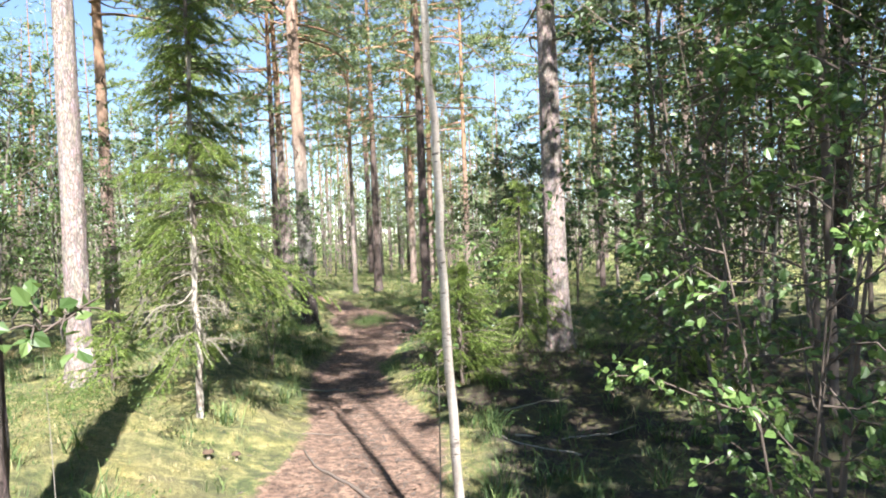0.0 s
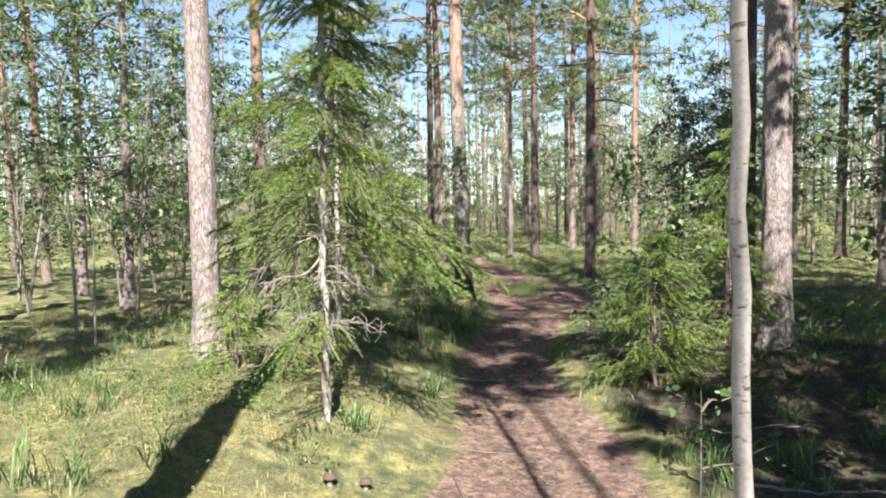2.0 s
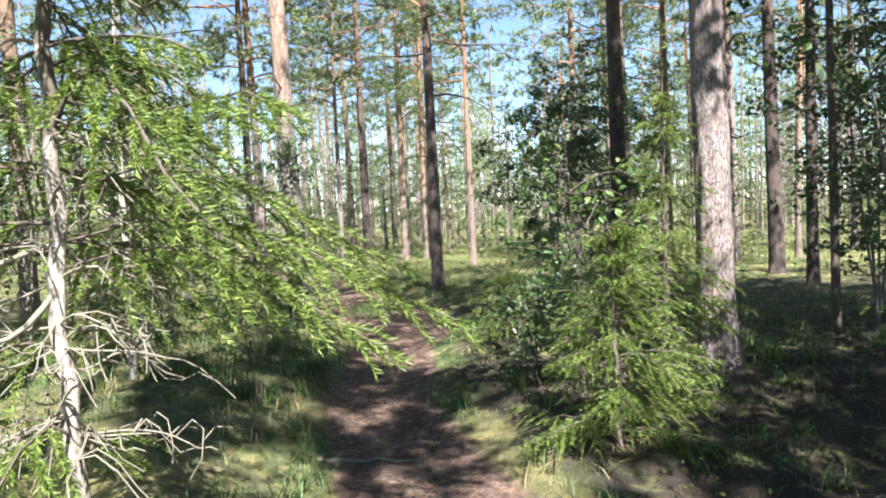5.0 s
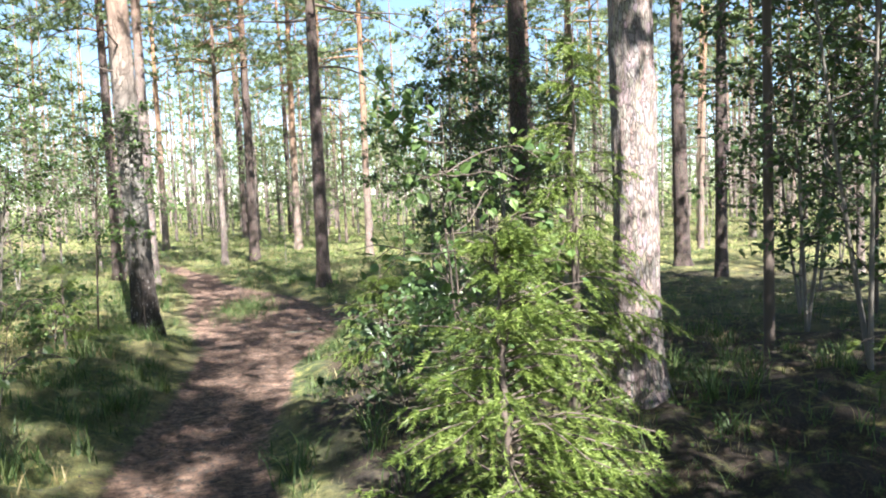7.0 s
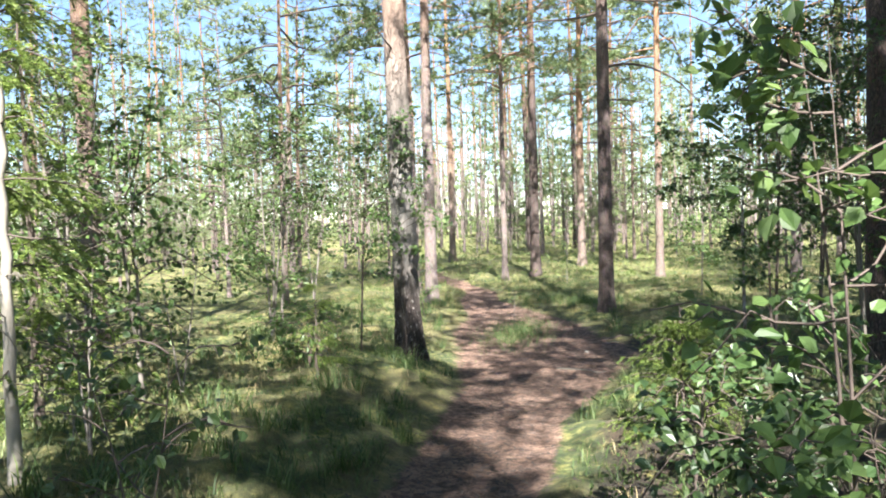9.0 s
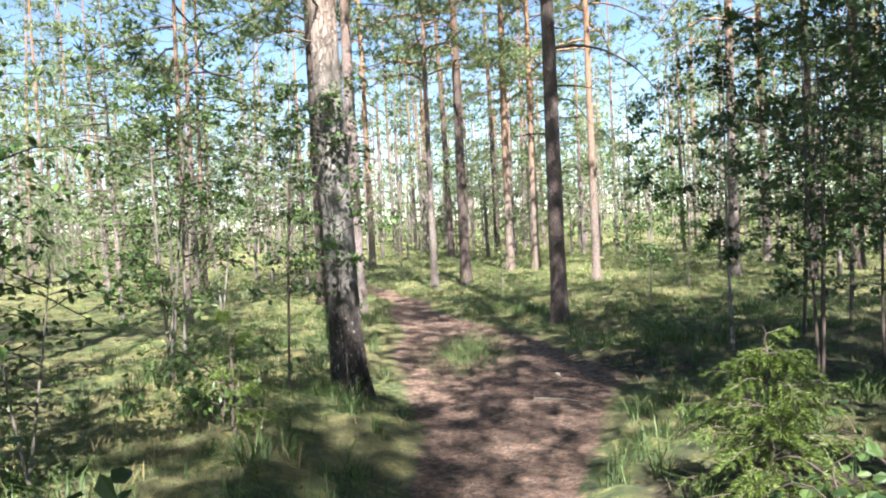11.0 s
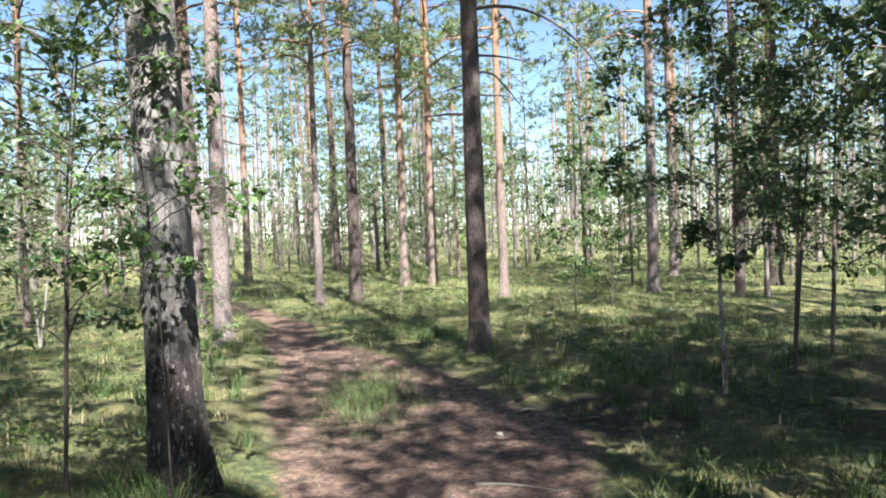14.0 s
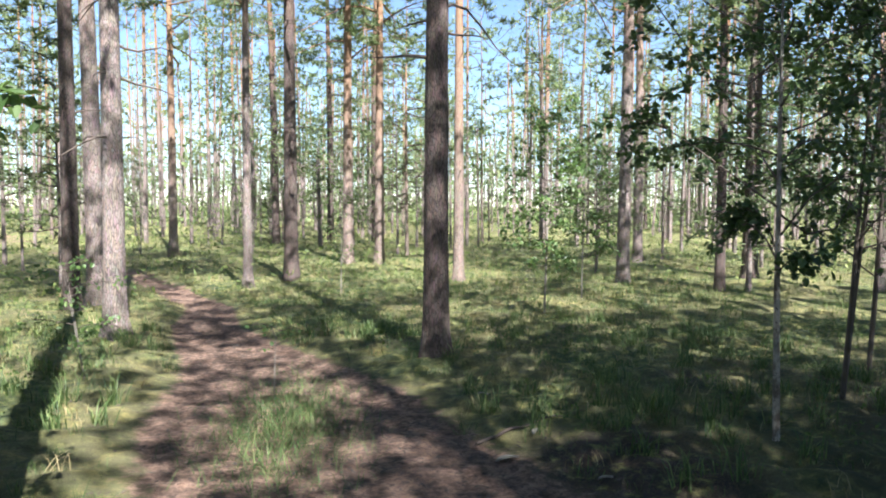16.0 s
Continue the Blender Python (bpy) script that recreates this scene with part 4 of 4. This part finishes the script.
leafy(-3.4, 10.2, 1.2, 0.3, 0.4, 320, 0.055, r=0.010, stems=3, leaf=MAT_LEAF_DARK, label="low leafy shoots in shade", name="alder_shoot")
leafy(-3.7, 11.6, 1.4, 0.3, 0.45, 420, 0.05, r=0.010, stems=2, label="low leafy birch shoots", name="birch_shoot")
# leaves right of the trail get the darker, shaded tone
for x, y, h in ((-0.05, 9.3, 0.7), (0.55, 9.9, 1.0), (-0.05, 10.4, 0.7), (0.35, 8.75, 0.8), (-3.2, 12.9, 0.6)):
    leafy(x, y, h, 0.12, 0.42, 330, 0.06, r=0.007, stems=3, bark=MAT_TWIG, leaf=MAT_LEAF_DARK if x > -1 else MAT_LEAF, label="low leafy shoots at the trail's edge", name="alder_shoot")
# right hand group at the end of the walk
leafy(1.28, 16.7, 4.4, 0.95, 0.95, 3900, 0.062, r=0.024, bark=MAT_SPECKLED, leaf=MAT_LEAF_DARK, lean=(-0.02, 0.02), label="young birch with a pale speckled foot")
# stems also take dark twig bark for the shade they stand in
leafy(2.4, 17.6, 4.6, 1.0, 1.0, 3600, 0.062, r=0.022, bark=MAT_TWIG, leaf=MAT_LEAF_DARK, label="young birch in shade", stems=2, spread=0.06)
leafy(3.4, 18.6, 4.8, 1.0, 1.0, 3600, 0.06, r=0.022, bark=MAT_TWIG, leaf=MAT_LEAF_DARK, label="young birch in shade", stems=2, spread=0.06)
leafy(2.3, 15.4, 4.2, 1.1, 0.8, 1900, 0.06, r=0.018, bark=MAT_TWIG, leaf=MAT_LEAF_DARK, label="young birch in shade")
leafy(1.47, 22.8, 3.3, 0.6, 0.65, 2000, 0.07, r=0.016, stems=2, spread=0.07, label="small birch sapling in an open glade")
leafy(2.6, 24.5, 3.0, 0.6, 0.6, 1500, 0.07, r=0.016, label="small birch sapling in an open glade")
leafy(-1.5, 25.5, 2.0, 0.5, 0.4, 420, 0.05, r=0.012, label="small sunlit birch sapling")
leafy(-2.0, 18.6, 0.65, 0.4, 0.22, 46, 0.05, r=0.006, label="small shoot with leaves on a grassy island", name="birch_shoot")
leafy(-3.7, 19.2, 1.2, 0.3, 0.4, 260, 0.05, r=0.008, stems=2, label="low sunlit birch shoots", name="birch_shoot")
# left hand group at the start
leafy(-5.35, 7.7, 3.6, 1.5, 0.8, 900, 0.055, r=0.018, bark=MAT_SAPLING, label="thin pale birch sapling among the pines")
leafy(-4.75, 7.2, 2.6, 1.3, 0.6, 500, 0.05, r=0.013, bark=MAT_SAPLING, label="thin pale birch sapling among the pines")
for x, y, h, n in ((-5.8, 9.3, 4.2, 1800), (-6.3, 11.9, 4.6, 1700), (-7.6, 9.6, 5.0, 1700), (-5.0, 12.2, 3.8, 1500), (-9.2, 11.2, 5.0, 1500), (-5.9, 13.0, 3.4, 1200), (-3.9, 11.4, 2.2, 800)):
    leafy(x, y, h, 0.6, 0.95, n, 0.065, r=0.02, stems=2, label="bushy sunlit birch sapling behind a mossy mound")
SAPLINGS = [leafy(-6.8, 10.4, 4.6, 0.6, 1.0, 1500, 0.07, r=0.022, stems=2, label="bushy birch sapling under the pines"),
            leafy(-8.0, 13.0, 5.0, 0.7, 1.1, 1500, 0.07, r=0.024, stems=2, label="bushy birch sapling under the pines")]
for k in range(34):
    for _ in range(200):
        a, d = rng.uniform(-1.1, 1.1), rng.uniform(9, 42)
        x, y = -0.8 + d * math.sin(a), 2 + d * math.cos(a)
        if abs(float(trail(np.array(x), np.array(y)))) > 6 and not (-4.6 < x < 4.6 and y < 34):
            break
    s = rng.uniform(0.55, 1.05)
    copy_thing(SAPLINGS[k % 2], pose(x, y, on(x, y), 0, 0, rng.uniform(0, 360)) @ Matrix.Diagonal((s, s, s, 1)))


# ---- forest floor ----
def scatter(n, x0, x1, y0, y1, keep):
    x, y = rng.uniform(x0, x1, n), rng.uniform(y0, y1, n)
    m = keep(x, y)
    return x[m], y[m]


def grass(name, label, material, tufts, per, size, keep, area=(-7, 6, 1.5, 34)):
    g = Geo()
    x, y = scatter(tufts, *area, keep)
    n = len(x) * per
    cx, cy = np.repeat(x, per) + rng.normal(0, 0.045, n), np.repeat(y, per) + rng.normal(0, 0.045, n)
    c = np.stack([cx, cy, height(cx, cy) - 0.01], 1)
    out = unit(n) * [1, 1, 0]
    d = out * rng.uniform(0.1, 0.7, n)[:, None] + [0, 0, 1]
    d /= np.linalg.norm(d, axis=1)[:, None]
    L = np.repeat(rng.uniform(0.5, 1.3, len(x)), per) * rng.uniform(0.5, 1.1, n) * size
    g.blades(c, d, out - [0, 0, 0.4], L, np.clip(L * 0.045, 0.003, 0.009))
    t = new(name, g.mesh(name, material))
    tagged(t, label, "grass", kind="stuff")


def off_trail(lo, chance, seed):
    def keep(x, y):
        w = smooth(lo, lo + 0.5, np.abs(trail(x, y)) + 0.25 * wave(x, y, seed, 0.8))
        mound = np.exp(-((x + 2.7) / 1.5) ** 2 - ((y - 5.8) / 1.7) ** 2)  # mossy, little grass
        return rng.uniform(size=len(x)) < w * chance * np.clip(0.55 + 1.1 * wave(x, y, seed + 1, 2.5), 0.05, 1) * (1 - 0.92 * mound) * (1 - 0.7 * humus(x, y))
    return keep


grass("grass", "short green grass on the forest floor", MAT_GRASS, 15000, 8, 0.15, off_trail(0.95, 0.9, 21))
grass("moss_blades", "short soft moss and fine grass on the mounds", MAT_GRASS, 19000, 7, 0.07, off_trail(0.9, 0.85, 25), (-4.6, 3.2, 3.0, 17))
grass("dry_grass", "straw-coloured dry grass along the trail", MAT_STRAW, 8000, 8, 0.16, off_trail(0.8, 0.5, 31))
grass("mound_straw", "short dry straw on the sunny mound", MAT_STRAW, 5200, 7, 0.06, lambda x, y: (rng.uniform(size=len(x)) < dry(x, y)) & (np.abs(trail(x, y)) > 1.0), (-5.2, 0.6, 3.0, 15.0))
grass("tussocks", "dark green grass tussocks along the trail's edge", MAT_GRASS, 2600, 26, 0.27, off_trail(1.0, 0.6, 61), (-4.8, 3.5, 3.5, 22))
grass("meadow_grass", "tall light grass in the glade", MAT_GRASS_SUNLIT, 10500, 6, 0.28, off_trail(1.2, 0.8, 41), (-14, 14, 20, 48))


def island():
    """The grassy island between the two tracks."""
    g = Geo()
    n = 2600
    cx, cy = -1.85 + rng.normal(0, 0.26, n), 17.8 + rng.normal(0, 0.75, n)
    c = np.stack([cx, cy, height(cx, cy) - 0.01], 1)
    out = unit(n) * [1, 1, 0]
    d = out * 0.75 + [0, 0, 1]
    d /= np.linalg.norm(d, axis=1)[:, None]
    g.blades(c, d, out - [0, 0, 0.4], rng.uniform(0.07, 0.23, n), rng.uniform(0.003, 0.006, n))
    tagged(new("grass_clump", g.mesh("grass_clump", MAT_GRASS)), "grassy clump between the two tracks", "grass", kind="stuff")


island()


def shrubs(name, label, material, n_clumps, leaves, size, tall, keep, area):
    """Low woody shrubs with many tiny leaves."""
    g = Geo()
    x, y = scatter(n_clumps, *area, keep)
    n = len(x) * leaves
    cx, cy = np.repeat(x, leaves) + rng.normal(0, 0.13, n), np.repeat(y, leaves) + rng.normal(0, 0.13, n)
    r2 = ((cx - np.repeat(x, leaves)) ** 2 + (cy - np.repeat(y, leaves)) ** 2) / 0.05
    z = height(cx, cy) + tall * np.exp(-r2) * rng.uniform(0.15, 1, n)
    sz = rng.uniform(0.6, 1.2, n) * size
    g.leaves(np.stack([cx, cy, z], 1), unit(n) + [0, 0, 0.4], unit(n) * 0.7 + [0, 0, 0.8], sz, sz * 0.6)
    tagged(new(name, g.mesh(name, material)), label, "shrubs", kind="stuff")


shrubs("bilberry_shrubs", "low bilberry shrubs covering the forest floor", MAT_SHRUB, 2600, 34, 0.028, 0.22, off_trail(1.3, 0.75, 51), (-7, 6, 1.5, 26))


def litter():
    """Fallen needles, bark flakes and bits of twig on the trail."""
    g = Geo()
    n = 9000
    y = rng.uniform(3, 24, n)
    x = np.interp(y, TRAIL_Y, TRAIL_X) + rng.normal(0, 0.6, n) * np.interp(y, TRAIL_Y, TRAIL_W)
    a = rng.uniform(0, 6.28, n)
    d = np.stack([np.cos(a), np.sin(a), rng.normal(0, 0.1, n)], 1)
    g.leaves(np.stack([x, y, height(x, y) + 0.006], 1), d, unit(n) * 0.25 + [0, 0, 1], rng.uniform(0.02, 0.06, n), rng.uniform(0.004, 0.02, n))
    tagged(new("litter", g.mesh("litter", MAT_TWIG)), "fallen needles and bark flakes on the trail", "litter", kind="stuff")


litter()


def stick(x, y, azim, length, r, label, material=MAT_TWIG):
    g = Geo()
    s = np.linspace(0, 1, 12)
    px = x + np.cos(azim) * length * s + 0.03 * np.sin(s * 7)
    py = y + np.sin(azim) * length * s + 0.03 * np.sin(s * 5)
    g.tube(np.stack([px, py, height(px, py) + r * 0.6], 1), r * (1 - 0.6 * s), 7)
    tagged(new("fallen_stick", g.mesh("fallen_stick", material, True)), label, "stick")


stick(-0.42, 4.1, 2.05, 1.5, 0.016, "thin dark root lying across the trail")
stick(0.5, 5.6, 0.4, 1.1, 0.012, "grey fallen stick in the shade", MAT_DEAD)
stick(0.9, 5.0, 2.3, 0.9, 0.010, "grey fallen stick in the shade", MAT_DEAD)
stick(-0.2, 13.2, 0.7, 0.7, 0.012, "dark broken branch beside the trail")

shrubs("heather", "low heather tufts on the sunlit mound", MAT_SHRUB, 40, 160, 0.016, 0.26, lambda x, y: x < 9, (-3.6, -2.2, 4.6, 6.4))


def mushroom(x, y, r, h):
    """A small brown mushroom: bulging stem and a domed cap."""
    thing = tagged(new("mushroom"), "small brown mushroom in the moss", "mushroom", group="mushrooms in the moss")
    thing.location = (x, y, on(x, y) - 0.01)
    g = Geo()
    s = np.linspace(0, 1, 6)
    g.tube(np.stack([s * 0, s * 0, s * h], 1), r * (0.42 - 0.12 * s), 12)
    part("stem", g, MAT_DEAD_DARK, thing, smooth=True)
    g = Geo()
    a = np.linspace(0, 1, 9)
    g.tube(np.stack([a * 0, a * 0, h * 0.92 + r * 0.75 * np.sin(a * 1.57)], 1), np.maximum(r * np.cos(a * 1.57), 0.001), 16)
    part("cap", g, MAT_CAP, thing, smooth=True)


mushroom(-1.66, 4.95, 0.038, 0.05)
mushroom(-1.49, 5.02, 0.034, 0.045)
# a stick shape added to stand for the hollow's pale curved edge
stick(0.5, 6.7, 0.25, 0.7, 0.010, "grey bent strip along the edge of the shaded hollow", MAT_DEAD_DARK)
stick(-0.55, 17.2, 0.5, 0.8, 0.014, "dark broken branch beside the trail")
stick(-1.2, 5.9, 0.2, 0.5, 0.008, "thin twig lying on the trail")
stick(-1.62, 7.93, 0.12, 0.62, 0.016, "grey worn root crossing the trail", MAT_DEAD_DARK)
stick(-1.05, 15.1, -0.35, 0.55, 0.012, "grey worn root in the trodden soil", MAT_DEAD_DARK)


def bark_chip(x, y, size, turn):
    """A curled flake of fallen bark."""
    g = Geo()
    u = np.linspace(-1, 1, 7)
    top = np.stack([u * size, 0.45 * size * np.cos(u * 1.3), 0.18 * size * (1 - u ** 2) + 0.012], 1)
    low = top * [1, -0.8, 1] + [0.1 * size, 0, 0.01]
    v = np.concatenate([top, low, top - [0, 0, 0.012], low - [0, 0, 0.012]])
    i = np.arange(6)[:, None]
    g.add(v, np.concatenate([i + [[0, 1, 8, 7]], i + [[14, 21, 22, 15]], i + [[0, 14, 15, 1]], i + [[7, 8, 22, 21]]]))
    ob = tagged(new("bark_chip", g.mesh("bark_chip", MAT_DEAD)), "pale curled bark chip lying on the soil", "bark", group="bark chips on the soil")
    ob.matrix_basis = pose(x, y, on(x, y), 0, 0, turn)


for x, y, size, turn in ((-0.42, 16.85, 0.075, 20), (-0.15, 17.2, 0.05, 70), (-0.75, 16.2, 0.04, 130), (0.05, 16.4, 0.045, 10), (-0.3, 18.3, 0.05, -30)):
    bark_chip(x, y, size, turn)
